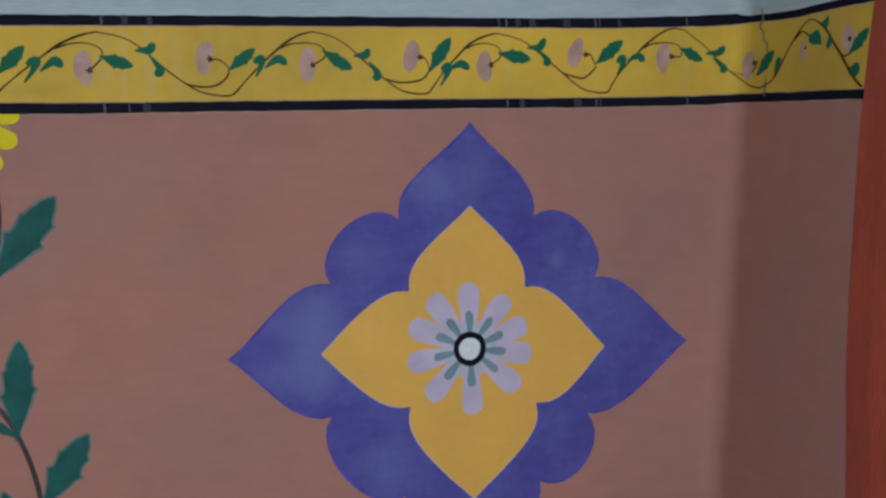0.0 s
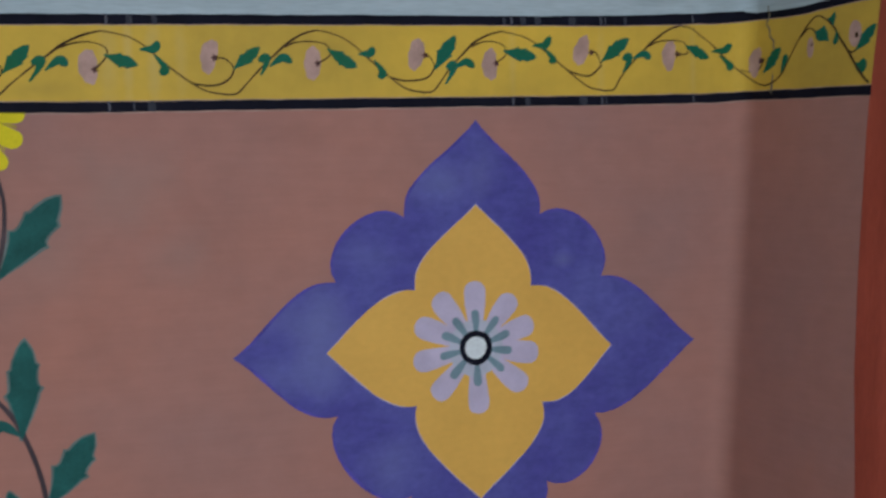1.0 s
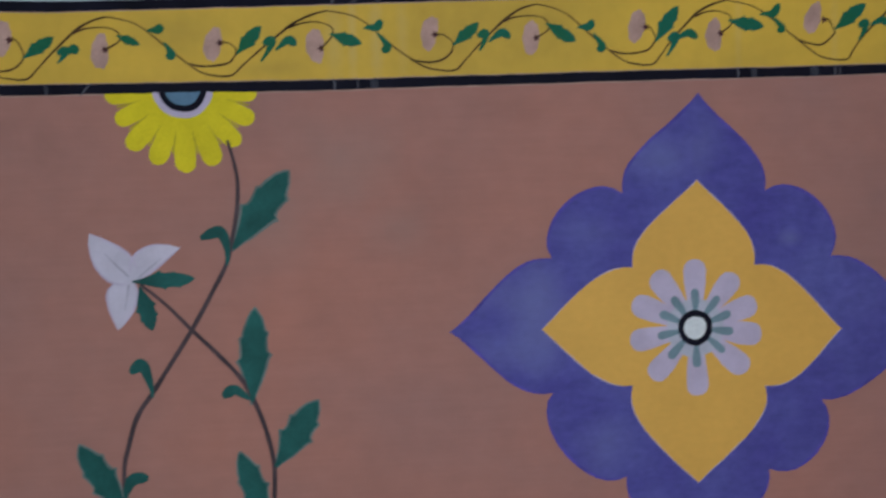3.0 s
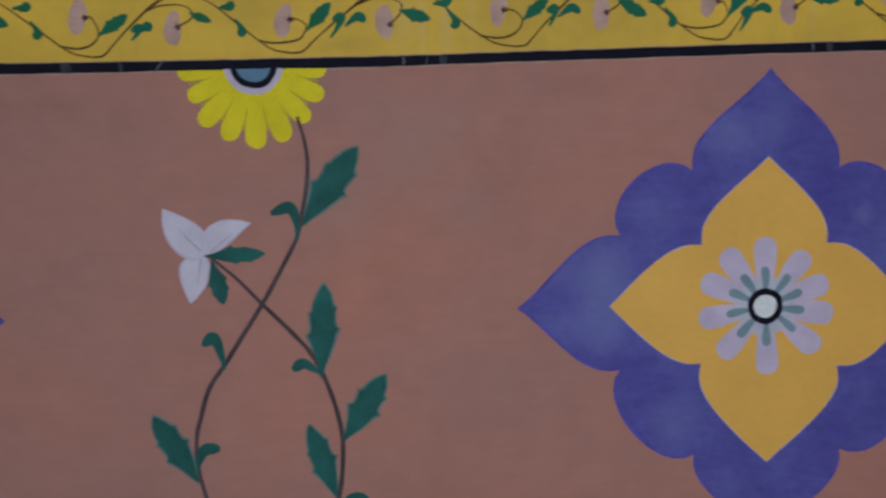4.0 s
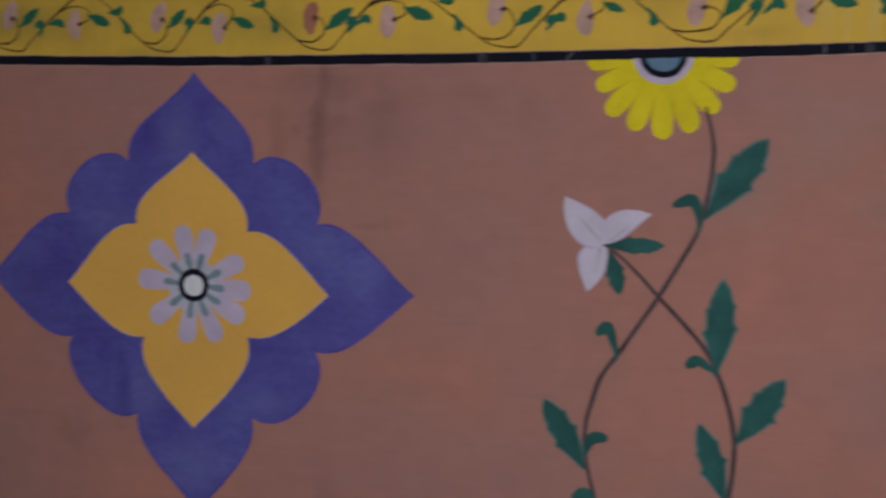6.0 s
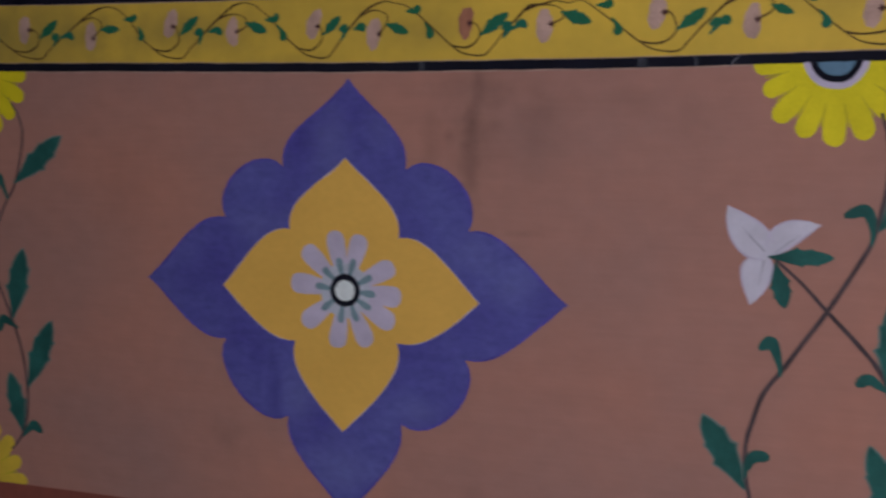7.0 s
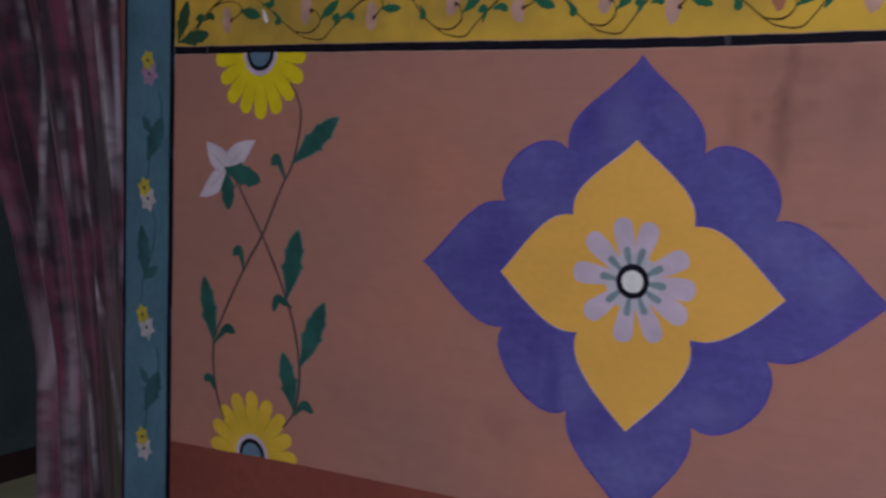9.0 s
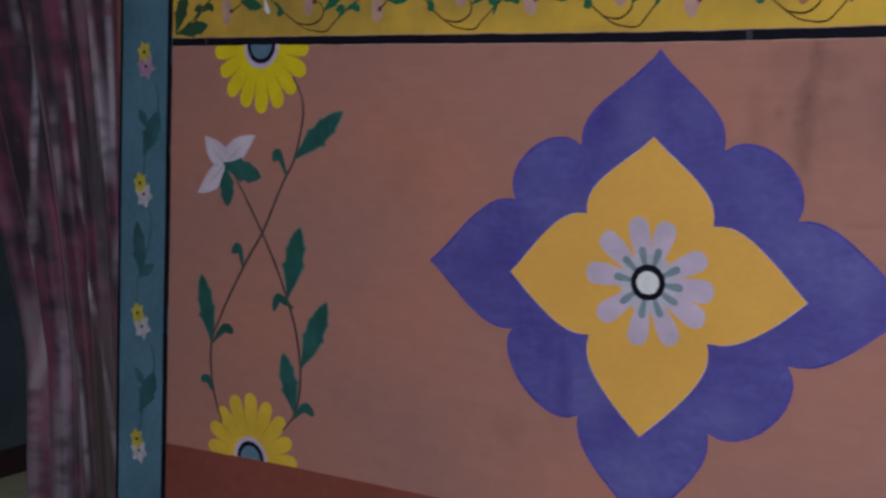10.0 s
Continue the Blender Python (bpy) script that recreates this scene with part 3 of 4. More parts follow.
def sprig(k, s0, s1, crest, blossom, eye, leaf, c1, c2, up, b1, e1, r1, r2, dip=0.20, rise=-0.010):
    """One wave of the vine, from trough to trough; dip is how low its second tendril hangs; places are (along the wave, up the band)."""
    rnd = random.Random(40 + k)

    def at(u, v):
        s = s0 + (s1 - s0) * u
        lo, hi = line_z(s) + 0.0125, top_z(s)
        return (s, lo + (hi - lo) * v)

    du = crest[0] - 0.44
    stroke("vine", [at(0, 0.08), at(0.05, 0.10), at(0.10 + rise * 0.6, 0.22), at(0.165 + du * 0.3 + rise, 0.40), at(0.25 + du * 0.6 + rise, 0.62), at(0.31 + du * 0.8 + rise, 0.76), at(0.37 + du, crest[1] - 0.05), at(*crest)],
           (0.0030, 0.0028, 0.0022, 0.0030, 0.0040, 0.0036, 0.0024), 0.0016, VINE, border)
    stroke("vine", [at(*crest), at(0.51 + du, crest[1] - 0.04), at(0.57 + du * 0.8, 0.82), at(0.63 + du * 0.6, 0.72), at(0.70 + du * 0.3, 0.56), at(0.77, 0.40), at(0.84, 0.25), at(0.91, 0.13), at(1, 0.08)],
           (0.0022, 0.0018, 0.0018, 0.0024, 0.0026, 0.0022, 0.0028), 0.0015, VINEPALE, border)
    mid = leaf[0] + 0.01
    stroke("tendril", [at(0.29 + du * 0.7 + rise, 0.70), at(0.35 + du * 0.8 + rise, 0.76), at(mid - 0.06, 0.765), at(mid - 0.005, 0.70), at(mid, 0.58), at(*eye)], (0.0032, 0.0024, 0.0016, 0.0020, 0.0030), 0.0017, VINE, border)
    stroke("tendril", [at(0.84 - (dip - 0.2) * 0.6, 0.235 + (dip - 0.2) * 1.4), at(0.92 - (dip - 0.2) * 0.4, dip), at(up[0] - 0.05, dip + 0.03), at(up[0] - 0.008, dip + 0.13), at(up[0] - 0.002, 0.45), at((up[0] + e1[0]) / 2, e1[1] - 0.01), at(*e1)], (0.0026, 0.0034, 0.0026, 0.0018, 0.0026), 0.0017, VINE, border)
    for c, d, turn in ((blossom, eye, rnd.uniform(-0.15, 0.1)), (b1, e1, rnd.uniform(-0.35, -0.05))):
        cx, cz = at(*c)
        ol = []
        for i in range(36):
            a = 2 * math.pi * i / 36
            r = 1 + 0.04 * math.sin(8 * a + k) + 0.05 * math.sin(3 * a + 2 * k)
            x, z = 0.0150 * r * math.cos(a), 0.0260 * r * math.sin(a)
            if math.cos(a) > 0:
                x *= 0.72
            ol.append((cx + x * math.cos(turn) - z * math.sin(turn), cz + x * math.sin(turn) + z * math.cos(turn)))
        bl = flat("blossom", ol, 0.0013, DUSK if (k == 3 and c is b1) else PINK, border)
        ex, ez = at(*d)
        flat("blossom_eye", [(ex + (0.0066 if i % 2 else 0.0030) * math.cos(i * math.pi / 5), ez + (0.0066 if i % 2 else 0.0030) * math.sin(i * math.pi / 5)) for i in range(10)], 0.0020, EYEBROWN, bl)
    flat("leaf", along(at(*leaf[:2]), at(*leaf[2:]), LEAF_ROWS, 0.36), 0.0021, LEAFB, border, fill="strip")
    flat("leaf", along(at(*up[:2]), at(*up[2:]), LEAF_ROWS, 0.34), 0.0021, LEAFB, border, fill="strip")
    curl(border, at(c1[0] - 0.01, c1[1] - 0.03), at((c1[0] + c1[2]) / 2 + 0.015, c1[1] - 0.02), at(c1[2], c1[3] + 0.03), 0.0022, LEAFB, w=0.0100)
    curl(border, at(c2[0] - 0.01, c2[1] + 0.04), at(c2[2] + 0.005, (c2[1] + c2[3]) / 2 - 0.05), at(c2[2] - 0.02, c2[3] - 0.01), 0.0022, LEAFB, w=0.0100)
    curl(border, at(r1[0] - 0.015, r1[1] - 0.06), at(r1[2] + 0.005, r1[3]), at(r1[2] - 0.035, r1[3] - 0.04), 0.0022, LEAFB, w=0.0100)
    curl(border, at(r2[0], r2[1] + 0.01), at((r2[0] + r2[2]) / 2 + 0.02, r2[3] + 0.02), at(r2[2] + 0.01, r2[3] - 0.05), 0.0022, LEAFB, w=0.0100)


TROUGHS = (-2.59, -2.215, -1.897, -1.605, -1.325, -1.018, -0.727, -0.388, -0.078, 0.242, 0.560)
sprig(0, TROUGHS[0], TROUGHS[1], crest=(0.45, 0.92), blossom=(0.38, 0.46), eye=(0.41, 0.45), leaf=(0.47, 0.62, 0.62, 0.50), c1=(0.64, 0.72, 0.71, 0.75), c2=(0.72, 0.54, 0.74, 0.39), up=(1.02, 0.42, 1.14, 0.72), b1=(0.93, 0.58), e1=(0.96, 0.57), r1=(0.16, 0.36, 0.18, 0.52), r2=(0.20, 0.44, 0.27, 0.52))
sprig(1, TROUGHS[1], TROUGHS[2], crest=(0.52, 0.94), blossom=(0.41, 0.45), eye=(0.42, 0.43), leaf=(0.47, 0.57, 0.61, 0.56), c1=(0.65, 0.75, 0.73, 0.76), c2=(0.75, 0.56, 0.76, 0.42), up=(1.02, 0.46, 1.15, 0.75), b1=(0.97, 0.64), e1=(0.98, 0.59), r1=(0.14, 0.35, 0.15, 0.46), r2=(0.18, 0.42, 0.27, 0.46))
sprig(2, TROUGHS[2], TROUGHS[3], crest=(0.48, 0.95), blossom=(0.41, 0.5), eye=(0.44, 0.5), leaf=(0.49, 0.64, 0.64, 0.49), c1=(0.64, 0.7, 0.72, 0.73), c2=(0.72, 0.55, 0.75, 0.39), up=(1.01, 0.42, 1.13, 0.7), b1=(0.96, 0.58), e1=(0.98, 0.56), r1=(0.18, 0.36, 0.17, 0.51), r2=(0.23, 0.49, 0.32, 0.51))
sprig(3, TROUGHS[3], TROUGHS[4], crest=(0.43, 0.9), blossom=(0.36, 0.43), eye=(0.39, 0.43), leaf=(0.43, 0.57, 0.58, 0.43), c1=(0.57, 0.77, 0.65, 0.78), c2=(0.69, 0.53, 0.71, 0.39), up=(1.02, 0.37, 1.19, 0.68), b1=(0.94, 0.55), e1=(0.96, 0.55), r1=(0.15, 0.4, 0.16, 0.53), r2=(0.22, 0.48, 0.28, 0.52), dip=0.2)
sprig(4, TROUGHS[4], TROUGHS[5], crest=(0.42, 0.83), blossom=(0.37, 0.48), eye=(0.4, 0.5), leaf=(0.45, 0.67, 0.61, 0.5), c1=(0.64, 0.77, 0.71, 0.78), c2=(0.72, 0.53, 0.74, 0.37), up=(1.03, 0.37, 1.17, 0.66), b1=(0.94, 0.62), e1=(0.97, 0.62), r1=(0.16, 0.38, 0.17, 0.5), r2=(0.19, 0.42, 0.26, 0.51))
sprig(5, TROUGHS[5], TROUGHS[6], crest=(0.44, 0.91), blossom=(0.41, 0.44), eye=(0.43, 0.47), leaf=(0.49, 0.66, 0.6, 0.52), c1=(0.65, 0.74, 0.71, 0.76), c2=(0.73, 0.51, 0.75, 0.36), up=(1.08, 0.37, 1.21, 0.73), b1=(0.97, 0.51), e1=(1.0, 0.53), r1=(0.21, 0.36, 0.23, 0.47), r2=(0.23, 0.39, 0.28, 0.47), dip=0.22)
sprig(6, TROUGHS[6], TROUGHS[7], crest=(0.47, 0.91), blossom=(0.42, 0.46), eye=(0.44, 0.42), leaf=(0.48, 0.61, 0.62, 0.46), c1=(0.64, 0.7, 0.71, 0.74), c2=(0.7, 0.56, 0.73, 0.37), up=(1.03, 0.41, 1.15, 0.7), b1=(0.93, 0.58), e1=(0.95, 0.56), r1=(0.19, 0.33, 0.22, 0.54), r2=(0.24, 0.4, 0.32, 0.52))
sprig(7, TROUGHS[7], TROUGHS[8], crest=(0.45, 0.92), blossom=(0.43, 0.48), eye=(0.45, 0.48), leaf=(0.5, 0.66, 0.65, 0.42), c1=(0.67, 0.63, 0.74, 0.66), c2=(0.75, 0.48, 0.78, 0.3), up=(1.06, 0.39, 1.18, 0.84), b1=(0.97, 0.59), e1=(1.01, 0.58), r1=(0.18, 0.39, 0.19, 0.56), r2=(0.21, 0.43, 0.31, 0.54), dip=0.24)
sprig(8, TROUGHS[8], TROUGHS[9], crest=(0.42, 0.91), blossom=(0.36, 0.45), eye=(0.39, 0.48), leaf=(0.43, 0.64, 0.61, 0.55), c1=(0.6, 0.74, 0.69, 0.81), c2=(0.66, 0.64, 0.7, 0.5), up=(0.98, 0.49, 1.14, 0.81), b1=(0.87, 0.64), e1=(0.92, 0.62), r1=(0.13, 0.25, 0.155, 0.45), r2=(0.16, 0.4, 0.26, 0.47), dip=0.29, rise=-0.02)
sprig(9, TROUGHS[9], TROUGHS[10], crest=(0.452, 0.97), blossom=(0.388, 0.56), eye=(0.434, 0.57), leaf=(0.483, 0.69, 0.628, 0.51), c1=(0.657, 0.63, 0.768, 0.66), c2=(0.703, 0.5, 0.758, 0.37), up=(0.981, 0.26, 1.129, 0.58), b1=(0.916, 0.41), e1=(0.953, 0.43), r1=(0.120, 0.4, 0.139, 0.56), r2=(0.167, 0.52, 0.259, 0.57), dip=0.27, rise=-0.035)
# the last wave runs round the corner and ends at the post
def last_sprig():
    stroke("vine", [(0.560, 1.847), (0.580, 1.851), (0.606, 1.864), (0.641, 1.906), (0.659, 1.924)], (0.0026, 0.0022, 0.0016, 0.0012, 0.0022), 0.0036, VINE, border)
    stroke("vine", [(0.659, 1.924), (0.675, 1.938), (0.692, 1.947), (0.706, 1.946), (0.725, 1.936), (0.742, 1.921), (0.755, 1.904), (0.773, 1.883), (0.789, 1.862), (0.809, 1.839), (0.822, 1.829)], (0.0022, 0.0018, 0.0024, 0.0030, 0.0036, 0.0040, 0.0030), 0.0030, VINE, border)
    stroke("tendril", [(0.656, 1.92), (0.673, 1.93), (0.685, 1.928), (0.693, 1.922)], (0.0036, 0.0020, 0.0024), 0.0036, VINE, border)
    stroke("tendril", [(0.773, 1.883), (0.782, 1.88), (0.791, 1.882)], (0.0036, 0.0028, 0.0024), 0.0036, VINE, border)
    flat("leaf", [(0.692, 1.923), (0.696, 1.911), (0.705, 1.906), (0.717, 1.906), (0.725, 1.903), (0.723, 1.918), (0.715, 1.929), (0.704, 1.925)], 0.0038, LEAFB, border)
    b1 = flat("blossom", oval(0.680, 1.899, 0.009, 0.017), 0.0013, PINK, border)
    flat("blossom_eye", oval(0.684, 1.903, 0.0024, 0.0032, 8), 0.0020, VINE, b1)
    b2 = flat("blossom", oval(0.789, 1.908, 0.0145, 0.021), 0.0013, PINK, border)
    flat("blossom_eye", oval(0.792, 1.905, 0.0040, 0.0050, 8), 0.0020, VINE, b2)
    flat("leaf", along((0.791, 1.882), (0.837, 1.917), LEAF_ROWS, 0.34), 0.0024, LEAFB, border, fill="strip")
    flat("leaf", [(0.723, 1.939), (0.732, 1.942), (0.740, 1.949), (0.743, 1.942), (0.740, 1.934), (0.737, 1.927), (0.732, 1.934)], 0.0034, LEAFB, border)
    curl(border, (0.744, 1.92), (0.745, 1.906), (0.739, 1.897), 0.0034, LEAFB, w=0.008)
    curl(border, (0.788, 1.862), (0.804, 1.854), (0.812, 1.866), 0.0034, LEAFB, w=0.013)
    curl(border, (0.604, 1.863), (0.612, 1.883), (0.618, 1.894), 0.0034, LEAFB, w=0.010)


last_sprig()
# end of the vine beside the teal frame
for a, b in (((-2.585, 1.862), (-2.50, 1.875)), ((-2.59, 1.862), (-2.558, 1.945))):
    flat("leaf", along(a, b, LEAF_ROWS, 0.34), 0.0021, LEAFB, border, fill="strip")
# pale scuff over the vine
stroke("scuff", [(-2.350, 1.915), (-2.346, 1.900), (-2.340, 1.890)], (0.004, 0.011, 0.005), 0.0030, WHITE, border, n=4)
# a slanting scratch over the lower line beside the daisy
stroke("scratch", [(-0.931, line_z(-0.93) - 0.004), (-0.924, line_z(-0.92) + 0.006), (-0.914, line_z(-0.91) + 0.015)], (0.0012, 0.0030, 0.0012), 0.0026, CHIP, border, n=4)
# grey smears and bare scratches across the lines
for s, w, f in ((-0.529, 0.006, top_z), (-0.492, 0.008, top_z), (0.061, 0.005, top_z), (0.094, 0.010, top_z), (0.120, 0.012, top_z), (0.182, 0.014, top_z), (0.280, 0.006, top_z), (-0.50, 0.012, line_z), (0.10, 0.010, line_z), (0.200, 0.014, line_z), (-1.06, 0.016, line_z), (-0.98, 0.006, line_z), (-1.42, 0.010, line_z)):
    z = f(s)
    stroke("smear", [(s, z - 0.0012), (s + 0.001, z + 0.006), (s - 0.001, z + 0.0135)], (w * 0.7, w, w * 0.8), 0.00205, SMEAR, border, n=4)
for s, w in ((-0.56, 0.004), (-0.525, 0.002), (0.074, 0.004), (0.235, 0.004), (0.243, 0.002), (0.41, 0.003), (-2.505, 0.003)):
    for f in (line_z, top_z):
        if f is line_z and w > 0.007:
            continue
        z = f(s)
        stroke("scratch", [(s, z - 0.002), (s + 0.001, z + 0.006), (s - 0.001, z + 0.015)], (w * 0.4, w, w * 0.5), 0.0023 if s < 0.45 else 0.0032, CHIP, border, n=4)


# ---- painted medallions ----
def medallion(cx, cz, tips, notches, ytips, ynotches, turns, reach, label):
    t = thing("painted_medallion", label, "wall painting", "medallions on the wall")
    o = Vector((cx, cz))

    def half(nv, tip, axis, side, k1, k2, bulge, pull):
        """Edge of a pointed petal from its notch to its tip."""
        nv, tip = Vector(nv), Vector(tip)
        return bez(nv, nv + axis * k1 + side * bulge, tip - axis * k2 + side * pull, tip)

    axes = [Vector(v) for v in ((0, 1), (1, 0), (0, -1), (-1, 0))]
    # notches run clockwise from the one right of the top petal
    for i, ax in enumerate(axes):
        rt = Vector((ax.y, -ax.x))
        a, b = notches[(2 * i - 1) % 8], notches[2 * i]
        left = half(a, tips[i], ax, -rt, 0.066, 0.052, 0.012, 0.035)
        right = half(b, tips[i], ax, rt, 0.066, 0.052, 0.012, 0.035)
        ol = [o] + [o + v for v in left] + [o + v for v in reversed(right[:-1])]
        pet = flat("pointed_petal", ol, 0.0008, PURPLE, t, fill="hub")
        for k, side in enumerate((left, right)):
            stroke("petal_rim", [o + v * 0.991 for v in side[::2]], (0.001, 0.0045, 0.0028, 0.0052, 0.0012), 0.00095 + 0.00003 * (2 * i + k), RIM, pet, n=3)
        c, d = Vector(notches[2 * i]), Vector(notches[2 * i + 1])
        e = (d - c).normalized()
        out = Vector((-e.y, e.x))
        lobe = bez(c, c + out * 0.067 + e * 0.011, d + out * 0.067 - e * 0.011, d)
        pet = flat("round_petal", [o] + [o + v for v in lobe], 0.0008, PURPLE, t, fill="hub")
        stroke("petal_rim", [o + v * 0.991 for v in lobe[::2]], (0.001, 0.004, 0.0055, 0.003, 0.0012), 0.00095, RIM, pet, n=3)
        a, b = ynotches[(i - 1) % 4], ynotches[i]
        left = half(a, ytips[i], ax, -rt, 0.056, 0.036, 0.022 if i == 2 else 0.010, 0.034 if i == 2 else 0.031)
        right = half(b, ytips[i], ax, rt, 0.056, 0.036, 0.022 if i == 2 else 0.010, 0.034 if i == 2 else 0.031)
        och = flat("ochre_petal", [o] + [o + v for v in left] + [o + v for v in reversed(right[:-1])], 0.0016, OCHRE, t, fill="hub")
        for side in (left, right):
            stroke("edge_line", [o + v for v in side[::2]], (0.0010, 0.0026, 0.0014, 0.0028, 0.0012), 0.0013, LILAC, och, n=3)
    c = o + Vector((0, -0.002))
    for k, a in enumerate(turns):
        a = radians(a)
        d = Vector((math.cos(a), math.sin(a)))
        r = reach + 0.003 * math.sin(5 * k)
        pt = flat("daisy_petal", along(c + d * 0.018, c + d * r, ROUND_ROWS, 0.42), 0.0020 + 0.00004 * k, LILAC, t, fill="strip")
        flat("stamen", along(c + d * 0.024, c + d * (reach - 0.047), ROUND_ROWS, 0.37), 0.0030, GREYTEAL, pt, fill="strip")
    flat("daisy_core", oval(*c, 0.047, 0.047, 30), 0.0027, CORE, t, "greyish lilac flower core")
    ring = flat("flower_ring", oval(*c, 0.0285, 0.0285, 36), 0.0034, BLACK, t, "thick black ring")
    flat("flower_eye", oval(*c, 0.0186, 0.0186, 32), 0.0038, WHITE, ring, "white round centre")
    return t


medallion(0.0, 1.424,
          ((0.008, 0.371), (0.406, -0.015), (0.004, -0.385), (-0.394, 0.008)),
          ((0.118, 0.213), (0.228, 0.105), (0.212, -0.128), (0.122, -0.236), (-0.115, -0.236), (-0.234, -0.095), (-0.231, 0.117), (-0.116, 0.215)),
          ((0.005, 0.233), (0.245, -0.014), (0.003, -0.253), (-0.248, 0.006)),
          ((0.099, 0.095), (0.116, -0.101), (-0.103, -0.089), (-0.101, 0.098)),
          (90, 51, 20, -8, -40, -88, -133, -170, 156, 126), 0.110, "violet and ochre lotus medallion with lilac daisy near the corner")
medallion(-1.561, 1.445,
          ((0.007, 0.357), (0.393, -0.006), (0.000, -0.400), (-0.408, 0.003)),
          ((0.113, 0.204), (0.224, 0.106), (0.220, -0.106), (0.105, -0.224), (-0.114, -0.230), (-0.240, -0.100), (-0.239, 0.118), (-0.120, 0.208)),
          ((0.001, 0.223), (0.243, -0.0105), (-0.006, -0.248), (-0.244, -0.004)),
          ((0.100, 0.091), (0.097, -0.086), (-0.097, -0.094), (-0.107, 0.100)),
          (102, 72, 27, -4, -31, -65, -100, -142, 174, 138), 0.104, "violet and ochre lotus medallion with lilac daisy near the doorway")


# ---- painted flowering plants ----
def half_daisy(t, cx, cz, down, edge, turn=0.0, rx=0.119, rz=0.126, paint=LEMON):
    """Half a yellow daisy that grows out of a line."""
    def cut(pts):
        return [(x, min(z, edge(x) - 0.0005)) if down else (x, max(z, edge(x) + 0.0005)) for x, z in pts]

    sg = -1 if down else 1
    n = 17
    for k in range(n):
        a = turn + 2 * math.pi * k / n
        d = Vector((math.cos(a), math.sin(a)))
        if d.y * sg < -0.12:
            continue
        c = Vector((cx, cz))
        r = 1 / math.hypot(d.x / rx, d.y / rz)
        q = cut(along(c, c + d * (r + 0.003 * math.sin(3 * k)), FINGER_ROWS, 0.265))
        if max(abs(p[1] - cz) for p in q) > 0.012:
            flat("petal", q, 0.0009 + 0.00004 * k, paint, t, fill="strip")
    for k in range(n):
        a = turn + 2 * math.pi * (k + 0.5) / n
        d = Vector((math.cos(a), math.sin(a)))
        if d.y * sg > 0.15:
            stroke("groove", [Vector((cx, cz)) + d * q for q in (0.064, 0.076, 0.090, 0.100)], (0.0006, 0.0020, 0.0030, 0.0024), 0.0022, GROOVE, t, n=3)
    for nm, rr, lf, m in (("disc", 0.080, 0.0017, paint), ("halo", 0.0445, 0.0022, LILAC), ("ring", 0.0355, 0.0026, BLACK), ("heart", 0.0262, 0.0030, SLATE)):
        flat(nm, cut(oval(cx, cz, rr, rr, 48)), lf, m, t)


def plant(label, thin, top, bottom, sizes, stem1, stem2, leaves, curls, white, calyx):
    t = thing("painted_plant", label, "wall painting", "plants on the wall")
    half_daisy(t, *top, True, line_z, -math.pi / 2, *sizes[0])
    half_daisy(t, *bottom, False, dado_z, math.pi / 2, *sizes[1], paint=LEMONDULL)
    stroke("stem", stem1, [w * thin for w in (0.005, 0.0075, 0.0075, 0.0085, 0.0085, 0.008, 0.006)], 0.0012, STEM, t)
    stroke("stem", stem2, [w * thin for w in (0.005, 0.0075, 0.0085, 0.0085, 0.008, 0.006)], 0.0016, STEM, t)
    for b, e, w in leaves:
        d = (Vector(e) - Vector(b)) * 0.03
        lf = flat("leaf", along(b, e, LEAF_ROWS, w), 0.0022, LEAF, t, fill="strip")
        flat("thin_wash", along(Vector(b) - d, Vector(e) + d, LEAF_ROWS, w * 1.13), 0.0009, LEAFHALO, lf, fill="strip", wobble=0.0022)
    for b, m, e in curls:
        curl(t, b, m, e, 0.0024, LEAF, w=0.0138)
    for b, e, w in white:
        b, e = Vector(b), Vector(e)
        d = e - b
        n = Vector((-d.y, d.x)).normalized()
        a = bez(b, b + d * 0.10 + n * w[0], e - d * 0.32 + n * w[0] * 0.95, e, 10)
        c = bez(e, e - d * 0.38 - n * w[1] * 0.6, b + d * 0.20 - n * w[1] * 1.3, b, 10)
        pet = flat("white_petal", a + c[1:-1], 0.0020 + 0.002 * w[0], PETALWHITE, t)
        stroke("petal_rim", a[1::2], (0.001, 0.0036, 0.0030, 0.0012), 0.0024 + 0.002 * w[0], LILAC, pet, n=3)
        stroke("petal_rim", c[:-1:2], (0.001, 0.0030, 0.0036, 0.0012), 0.0024 + 0.002 * w[0], LILAC, pet, n=3)
        stroke("vein", [b + d * 0.12, b + d * 0.34 + n * 0.002, b + d * 0.62 + n * 0.003], (0.0030, 0.0024, 0.0008), 0.0025 + 0.002 * w[0], VEIN, pet, n=4)
    for b, e, w in calyx:
        flat("calyx", along(b, e, LEAF_ROWS, w), 0.0026, LEAF, t, fill="strip")


